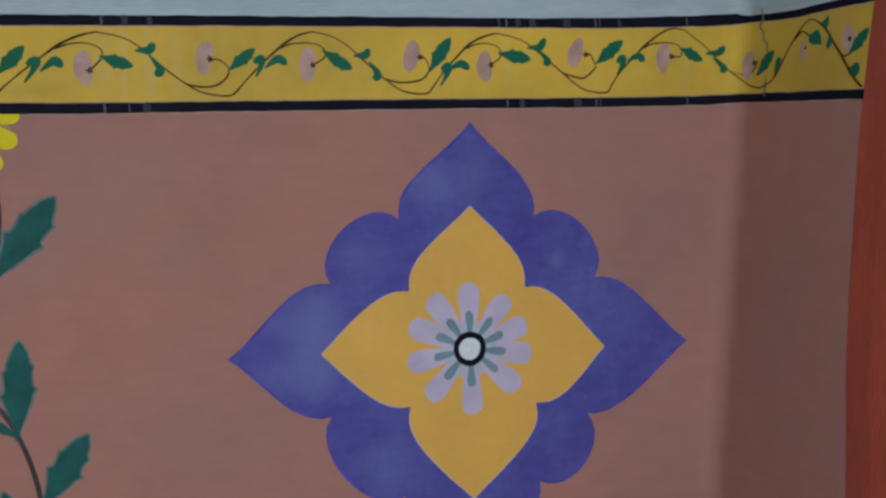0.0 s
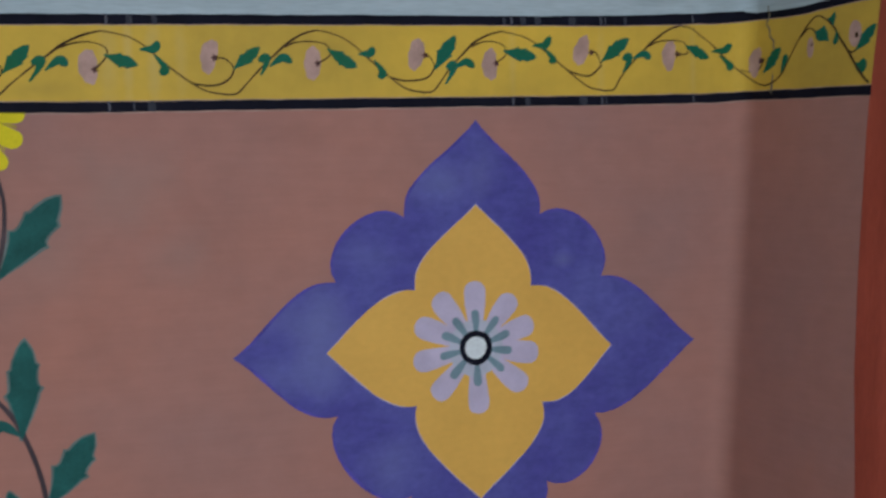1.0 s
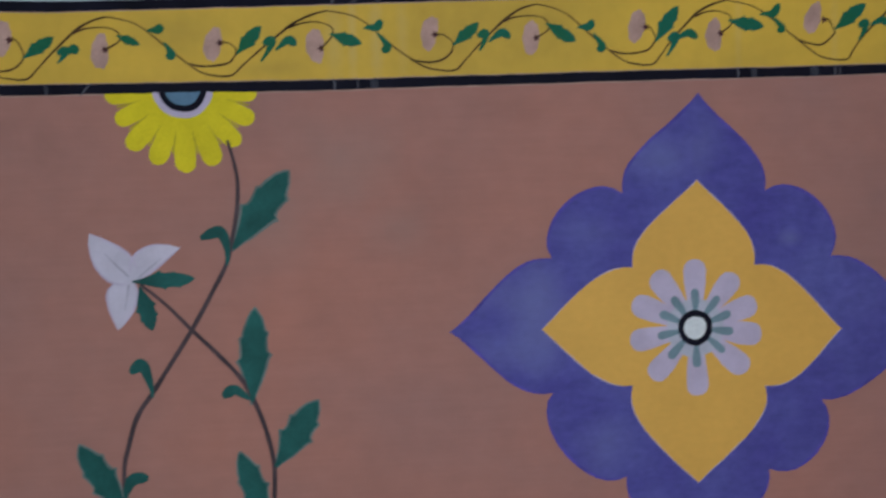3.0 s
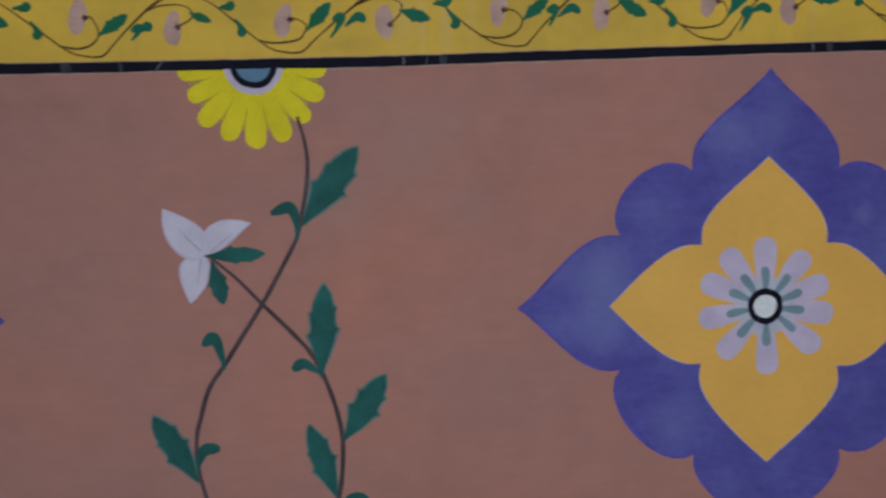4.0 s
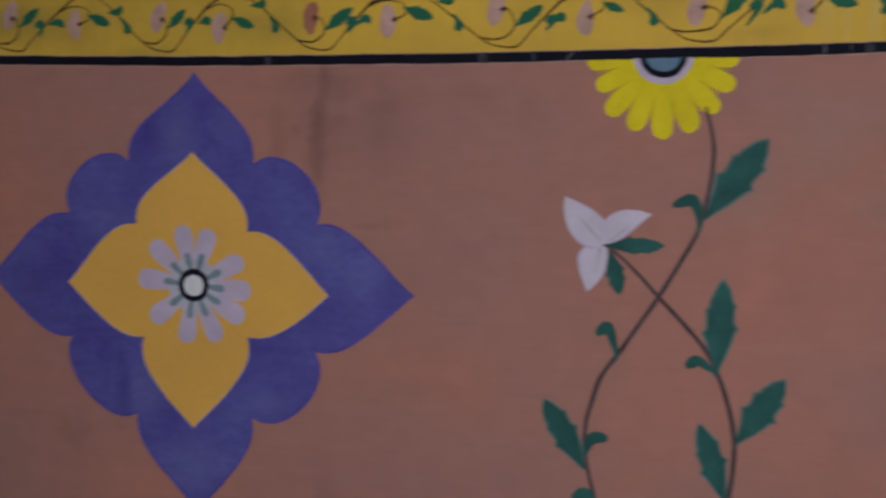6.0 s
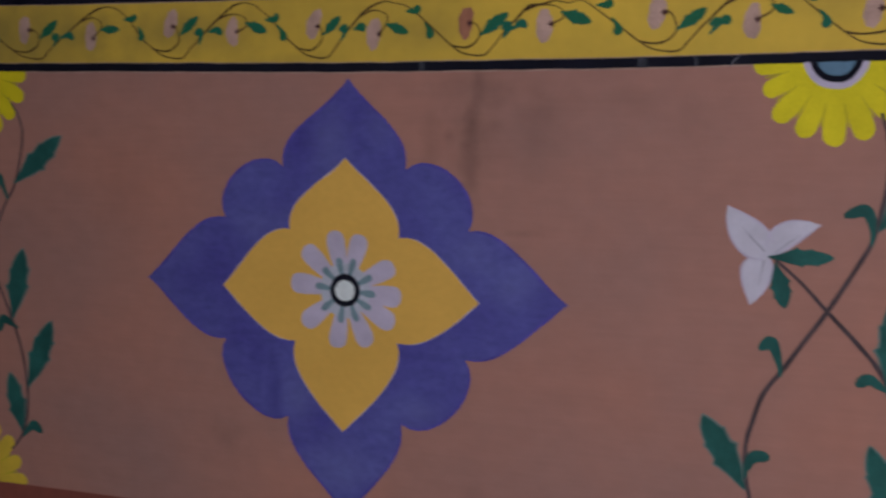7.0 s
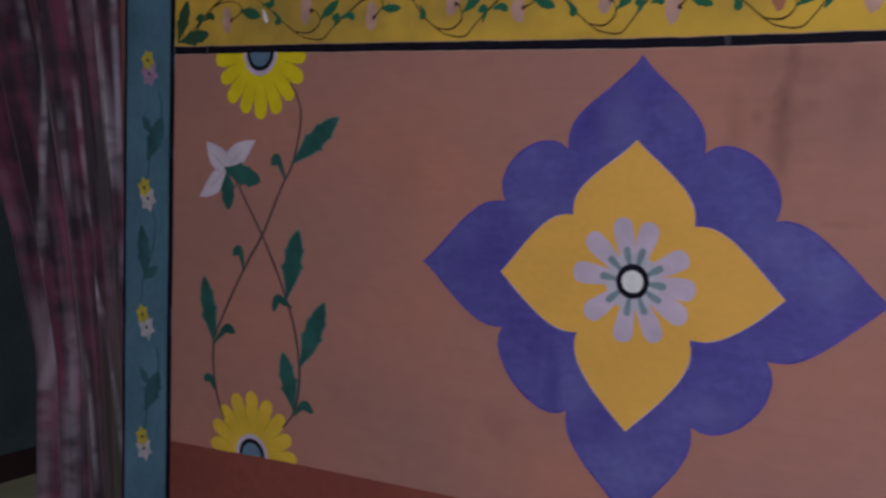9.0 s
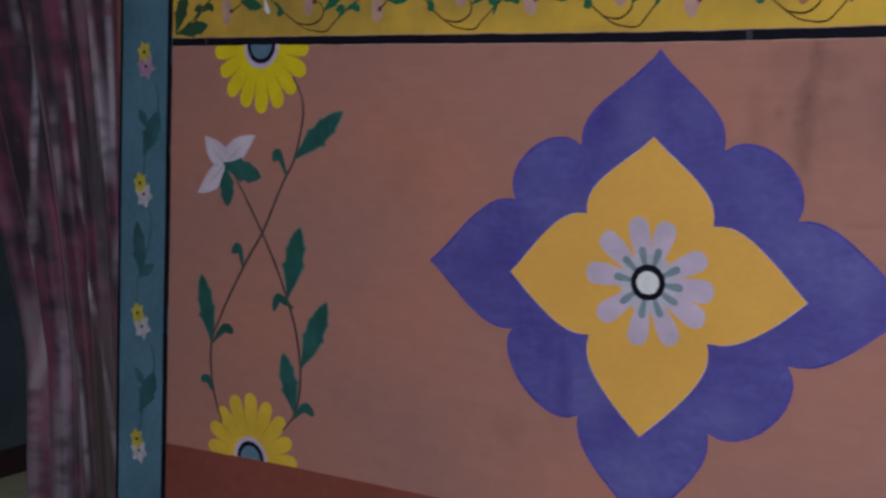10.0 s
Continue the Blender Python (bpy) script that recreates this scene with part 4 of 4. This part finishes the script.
plant("yellow and white flowering plant painted between the medallions", 0.85, (-0.784, 1.814), (-0.782, 1.016), ((0.110, 0.126), (0.113, 0.124)),
      ((-0.722, 1.735), (-0.714, 1.705), (-0.709, 1.671), (-0.712, 1.628), (-0.719, 1.593), (-0.728, 1.555), (-0.748, 1.516), (-0.785, 1.452), (-0.82, 1.399), (-0.843, 1.364), (-0.87, 1.325), (-0.885, 1.28), (-0.893, 1.245), (-0.892, 1.2), (-0.88, 1.145), (-0.862, 1.09)),
      ((-0.86, 1.526), (-0.821, 1.491), (-0.785, 1.452), (-0.743, 1.408), (-0.713, 1.372), (-0.693, 1.331), (-0.678, 1.285), (-0.67, 1.24), (-0.671, 1.195), (-0.677, 1.15), (-0.688, 1.118), (-0.705, 1.09)),
      (((-0.72, 1.572), (-0.634, 1.686), 0.30), ((-0.699, 1.339), (-0.690, 1.479), 0.28), ((-0.668, 1.236), (-0.601, 1.334), 0.33), ((-0.681, 1.144), (-0.720, 1.260), 0.28), ((-0.893, 1.180), (-0.957, 1.283), 0.30)),
      (((-0.729, 1.548), (-0.738, 1.598), (-0.767, 1.590)), ((-0.846, 1.352), (-0.861, 1.402), (-0.878, 1.391)), ((-0.703, 1.342), (-0.727, 1.358), (-0.743, 1.348)), ((-0.893, 1.195), (-0.880, 1.229), (-0.858, 1.230)), ((-0.684, 1.120), (-0.655, 1.143), (-0.633, 1.140)), ((-0.874, 1.122), (-0.893, 1.140), (-0.912, 1.131))),
      (((-0.866, 1.527), (-0.929, 1.602), (0.038, 0.030)), ((-0.868, 1.528), (-0.797, 1.577), (0.043, 0.006)), ((-0.872, 1.533), (-0.893, 1.457), (0.023, 0.037))),
      (((-0.868, 1.528), (-0.777, 1.529), 0.27), ((-0.858, 1.520), (-0.843, 1.453), 0.40)))
plant("yellow and white flowering plant painted beside the teal door frame", 0.6, (-2.360, 1.832), (-2.390, 1.016), ((0.119, 0.129), (0.118, 0.134)),
      ((-2.288, 1.780), (-2.265, 1.745), (-2.256, 1.714), (-2.261, 1.672), (-2.279, 1.613), (-2.307, 1.569), (-2.357, 1.474), (-2.394, 1.422), (-2.44, 1.35), (-2.471, 1.295), (-2.495, 1.246), (-2.498, 1.188), (-2.488, 1.13), (-2.469, 1.08)),
      ((-2.430, 1.580), (-2.394, 1.527), (-2.357, 1.469), (-2.321, 1.405), (-2.295, 1.347), (-2.275, 1.294), (-2.263, 1.229), (-2.263, 1.174), (-2.277, 1.122), (-2.306, 1.087)),
      (((-2.278, 1.618), (-2.165, 1.704), 0.26), ((-2.294, 1.352), (-2.264, 1.486), 0.32), ((-2.260, 1.218), (-2.198, 1.349), 0.28), ((-2.275, 1.122), (-2.304, 1.240), 0.30), ((-2.495, 1.241), (-2.522, 1.376), 0.28)),
      (((-2.297, 1.584), (-2.318, 1.626), (-2.330, 1.612)), ((-2.410, 1.400), (-2.422, 1.440), (-2.437, 1.427)), ((-2.280, 1.332), (-2.318, 1.348), (-2.329, 1.322)), ((-2.492, 1.240), (-2.457, 1.274), (-2.436, 1.267)), ((-2.275, 1.116), (-2.249, 1.141), (-2.228, 1.129)), ((-2.496, 1.140), (-2.509, 1.164), (-2.525, 1.158))),
      (((-2.453, 1.600), (-2.509, 1.657), (0.030, 0.030)), ((-2.460, 1.600), (-2.375, 1.660), (0.034, 0.024)), ((-2.450, 1.606), (-2.531, 1.543), (0.032, 0.022))),
      (((-2.460, 1.604), (-2.362, 1.580), 0.40), ((-2.452, 1.600), (-2.451, 1.519), 0.44)))


# ---- teal door frame with painted flowers ----
def edge_x(x, z):
    """The frame leans slightly."""
    return x + 0.038 * (min(max(z, 0.0), 2.12) - 1.465)


def door_frame():
    t = tagged(new("door_frame"), "teal painted door frame with small yellow and white flowers", "door frame", kind="structure")

    def upright(name, x0, x1, lift, material, label="", z1=2.12):
        bm = bmesh.new()
        rows = []
        for j in range(31):
            z = z1 * j / 30
            w = 0.0012 * noise.noise(Vector((x0 * 9, 2.0, z * 9)))
            rows.append([bm.verts.new((edge_x(x, z) + w, y, z)) for x, y in ((x0, 0.0), (x0, -lift), (x1, -lift), (x1, 0.0))])
        for a, b in zip(rows, rows[1:]):
            for k in range(3):
                bm.faces.new((a[k], a[k + 1], b[k + 1], b[k]))
        bm.faces.new(rows[0])
        bm.faces.new(rows[-1])
        bmesh.ops.recalc_face_normals(bm, faces=bm.faces)
        return part(name, bm, material, t, label)

    upright("jamb", -2.765, -2.614, 0.0022, TEAL)
    upright("edge_line", -2.7665, -2.7585, 0.0026, BLACK, "black painted edge")
    upright("edge_line", -2.6255, -2.6135, 0.0026, BLACK, "black painted edge")

    def lay(name, pts, lift, material, label="", fill="fan"):
        return flat(name, pts, lift + 0.006, material, t, label, fill=fill)

    def star(cx, cz, r, n, material, lift, turn=0.3):
        fl = lay("small_flower", [(cx + (r if i % 2 else r * 0.66) * math.cos(turn + i * math.pi / n) * 0.9, cz + (r if i % 2 else r * 0.66) * math.sin(turn + i * math.pi / n)) for i in range(2 * n)], lift, material)
        flat("flower_dot", oval(cx, cz, 0.0036, 0.0040, 10), lift + 0.0066, BLACK, fl)

    for (x, z), (x2, z2), m in (((-2.680, 1.827), (-2.676, 1.799), STARPINK), ((-2.697, 1.557), (-2.687, 1.533), STARWHITE), ((-2.710, 1.279), (-2.698, 1.251), STARWHITE), ((-2.719, 1.003), (-2.713, 0.977), STARWHITE)):
        star(x2, z2, 0.030, 6, m, 0.0008)
        star(x, z, 0.024, 6, STARYELLOW, 0.0014)
    for x, z, sg in ((-2.668, 1.665, 1), (-2.694, 1.410, -1), (-2.690, 1.115, 1)):
        if sg > 0:
            lay("leaf", along((x - 0.020, z - 0.050), (x + 0.030, z + 0.040), LEAF_ROWS, 0.42), 0.0008, TEALDARK, fill="strip")
            lay("leaf", along((x - 0.006, z + 0.008), (x - 0.032, z + 0.046), BLADE_ROWS, 0.50), 0.0006, TEALDARK, fill="strip")
        else:
            lay("leaf", along((x - 0.004, z - 0.055), (x - 0.014, z + 0.065), LEAF_ROWS, 0.30), 0.0008, TEALDARK, fill="strip")
            lay("leaf", along((x - 0.006, z - 0.050), (x + 0.036, z - 0.022), BLADE_ROWS, 0.50), 0.0007, TEALDARK, fill="strip")
        stroke("stem", [(x + 0.02, z + 0.10), (x + 0.028, z + 0.06), (x + 0.014, z + 0.0), (x - 0.012, z - 0.05), (x - 0.02, z - 0.11)], (0.003, 0.004, 0.003), 0.0062, TEALDARK, t)
    boxes("lintel", [(-4.1, -2.60, -0.004, 0.0, 2.121, 2.27)], TEAL, t)
    boxes("jamb", [(-4.1, -3.952, -0.004, 0.0, 0, 2.12)], TEAL, t)


door_frame()


# ---- curtain ----
def curtain_material():
    """Dark maroon cloth with woven checks, a paler lower part and thin painted-in highlights down the folds."""
    m = bpy.data.materials.new("maroon_checked_cloth")
    m.use_nodes = True
    n, l = m.node_tree.nodes, m.node_tree.links
    b = n["Principled BSDF"]
    b.inputs["Roughness"].default_value = 0.6
    b.inputs["Sheen Weight"].default_value = 0.25
    uv = n.new("ShaderNodeUVMap")

    def noise_at(sx, sy, detail=4):
        mp = n.new("ShaderNodeMapping")
        mp.inputs["Scale"].default_value = (sx, sy, 1)
        l.new(uv.outputs["UV"], mp.inputs["Vector"])
        a = n.new("ShaderNodeTexNoise")
        a.inputs["Scale"].default_value, a.inputs["Detail"].default_value = 1.0, detail
        l.new(mp.outputs["Vector"], a.inputs["Vector"])
        return a.outputs["Fac"]

    def ramp(fac, *stops):
        r = n.new("ShaderNodeValToRGB")
        e = r.color_ramp.elements
        e[0].position, e[0].color = stops[0][0], (*stops[0][1], 1)
        e[1].position, e[1].color = stops[-1][0], (*stops[-1][1], 1)
        for p, c in stops[1:-1]:
            e.new(p).color = (*c, 1)
        l.new(fac, r.inputs["Fac"])
        return r.outputs["Color"]

    def mix(fac, a, c, kind="MIX"):
        x = n.new("ShaderNodeMixRGB")
        x.blend_type = kind
        for sock, v in (("Fac", fac), ("Color1", a), ("Color2", c)):
            if isinstance(v, (float, tuple)):
                x.inputs[sock].default_value = v
            else:
                l.new(v, x.inputs[sock])
        return x.outputs["Color"]

    def math_node(op, a, c):
        x = n.new("ShaderNodeMath")
        x.operation = op
        for k, v in enumerate((a, c)):
            if isinstance(v, float):
                x.inputs[k].default_value = v
            else:
                l.new(v, x.inputs[k])
        return x.outputs["Value"]

    sep = n.new("ShaderNodeSeparateXYZ")
    l.new(uv.outputs["UV"], sep.inputs["Vector"])
    hem = n.new("ShaderNodeMapRange")
    hem.inputs["From Min"].default_value, hem.inputs["From Max"].default_value = 0.9, 1.7
    hem.inputs["To Min"].default_value, hem.inputs["To Max"].default_value = 0.06, -0.065
    l.new(sep.outputs["Y"], hem.inputs["Value"])
    # dark maroon checks: warp stripes down the cloth crossed by weft bands, some grey-mauve, olive at the gathered side
    warp, weft, weft_fine = noise_at(15, 1.6, 3), noise_at(4.5, 9, 2), noise_at(6, 14, 2)
    check = math_node("ADD", math_node("MULTIPLY", warp, 0.58), math_node("MULTIPLY", weft, 0.42))
    cloth = ramp(check, (0.40, (0.018, 0.008, 0.024)), (0.47, (0.046, 0.014, 0.040)), (0.535, (0.130, 0.028, 0.068)), (0.61, (0.230, 0.048, 0.115)))
    bands = math_node("ADD", math_node("ADD", math_node("MULTIPLY", noise_at(12, 1.6, 3), 0.6), math_node("MULTIPLY", weft_fine, 0.4)), hem.outputs["Result"])
    cloth = mix(ramp(bands, (0.50, (0, 0, 0)), (0.64, (0.65, 0.65, 0.65))), cloth, (0.215, 0.135, 0.190, 1.0))
    olive = math_node("MULTIPLY", ramp(noise_at(10, 2.6, 3), (0.28, (0.2, 0.2, 0.2)), (0.44, (0.95, 0.95, 0.95))), ramp(sep.outputs["X"], (0.40, (0, 0, 0)), (0.62, (1, 1, 1))))
    cloth = mix(math_node("MULTIPLY", olive, ramp(math_node("MULTIPLY", sep.outputs["Y"], 0.5), (0.50, (1, 1, 1)), (0.70, (0.15, 0.15, 0.15)))), cloth, (0.066, 0.052, 0.044, 1.0))
    lengths = ramp(noise_at(5, 13, 2), (0.36, (0.25, 0.25, 0.25)), (0.52, (1, 1, 1)))

    def span(value, a, b, lo, hi):
        x = n.new("ShaderNodeMapRange")
        x.inputs["From Min"].default_value, x.inputs["From Max"].default_value = a, b
        x.inputs["To Min"].default_value, x.inputs["To Max"].default_value = lo, hi
        l.new(value, x.inputs["Value"])
        return x.outputs["Result"]

    # highlights on the folds, put into the cloth colour: place across the cloth, lean, half width, lowest and highest
    # end, strength
    for at, lean, half, low, high, strength in (
            (1.013, -0.123, 0.055, 1.50, 2.20, 0.90), (0.779, 0.047, 0.018, 1.57, 2.20, 0.80), (-0.050, 0.239, 0.018, 1.46, 1.98, 0.75), (-0.241, 0.367, 0.030, 0.90, 1.52, 0.55),
            (0.490, 0.017, 0.014, 1.45, 1.76, 0.55), (0.621, -0.024, 0.012, 1.50, 1.84, 0.70), (0.958, -0.253, 0.015, 1.14, 1.52, 0.90), (0.861, -0.171, 0.012, 0.96, 1.20, 0.65),
            (0.733, 0.081, 0.022, 1.26, 1.44, 0.50), (0.826, 0.014, 0.010, 1.08, 1.30, 0.50), (0.076, 0.042, 0.040, 0.20, 1.26, 0.36), (0.247, 0.085, 0.055, 0.20, 1.22, 0.46),
            (0.472, 0.030, 0.014, 0.70, 1.10, 0.60), (0.808, -0.117, 0.014, 0.75, 1.02, 0.40), (0.586, 0.0, 0.014, 1.86, 2.10, 0.45), (0.348, 0.0, 0.020, 1.84, 2.10, 0.35)):
        off = math_node("ABSOLUTE", math_node("SUBTRACT", math_node("SUBTRACT", sep.outputs["X"], math_node("MULTIPLY", sep.outputs["Y"], lean)), at), 0.0)
        fade = math_node("MULTIPLY", span(sep.outputs["Y"], low, low + 0.10, 0.0, 1.0), span(sep.outputs["Y"], high - 0.10, high, 1.0, 0.0))
        fold_light = math_node("MULTIPLY", span(off, half * 0.30, half, strength, 0.0), fade)
        cloth = mix(math_node("MULTIPLY", fold_light, lengths), cloth, (0.47, 0.430, 0.50, 1.0))
    weave = ramp(noise_at(160, 160, 2), (0.3, (0.88, 0.88, 0.88)), (0.7, (1, 1, 1)))
    l.new(mix(1.0, cloth, weave, "MULTIPLY"), b.inputs["Base Color"])
    return m


CLOTH = curtain_material()


def curtain():
    t = thing("curtain", "maroon and grey patterned curtain swept aside in the doorway", "curtain")
    bm = bmesh.new()
    lay = bm.loops.layers.uv.new("UVMap")
    nu, nz = 180, 70
    g = []
    for j in range(nz + 1):
        z = 0.03 + (2.2 - 0.03) * j / nz
        xl = float(np.interp(z, (0.0, 0.77, 1.07, 1.41, 1.75, 2.2), (-3.462, -3.446, -3.434, -3.530, -3.690, -3.93)))
        xr = float(np.interp(z, (0.0, 1.0, 2.2), (-2.80, -2.795, -2.765)))
        row = []
        for i in range(nu + 1):
            u = i / nu
            q = u + 0.045 * noise.noise(Vector((u * 5, z * 0.7, 4.3)))
            f = 0.013 * math.sin(q * 2 * math.pi * 8 + 0.9 * math.sin(z * 1.3)) + 0.0045 * math.sin(q * 2 * math.pi * 19 + 1.7 + 0.6 * z) + 0.020 * noise.noise(Vector((u * 16, z * 1.1, 0.3)))
            x = -3.39 + (xr + 3.39) * (u + 0.010 * math.sin(u * 2 * math.pi * 9 + 1.4)) + (xl + 3.39) * (1 - u) ** 3.2 - 0.26 * (z - 1.1) * u * (1 - u)
            row.append(bm.verts.new((x, 0.235 + f, z)))
        g.append(row)
    for j in range(nz):
        for i in range(nu):
            f = bm.faces.new((g[j][i], g[j][i + 1], g[j + 1][i + 1], g[j + 1][i]))
            f.smooth = True
            for lp, (a, b) in zip(f.loops, ((i, j), (i + 1, j), (i + 1, j + 1), (i, j + 1))):
                lp[lay].uv = (a / nu * 1.4, b / nz * 2.2)
    ob = part("cloth", bm, CLOTH, t)
    md = ob.modifiers.new("thickness", "SOLIDIFY")
    md.thickness = 0.002
    rod = bmesh.new()
    bmesh.ops.create_cone(rod, cap_ends=True, segments=16, radius1=0.012, radius2=0.012, depth=1.4, matrix=Matrix.Translation((-3.4, 0.235, 2.215)) @ Euler((0, math.pi / 2, 0)).to_matrix().to_4x4())
    part("rod", rod, WOOD, t)


curtain()
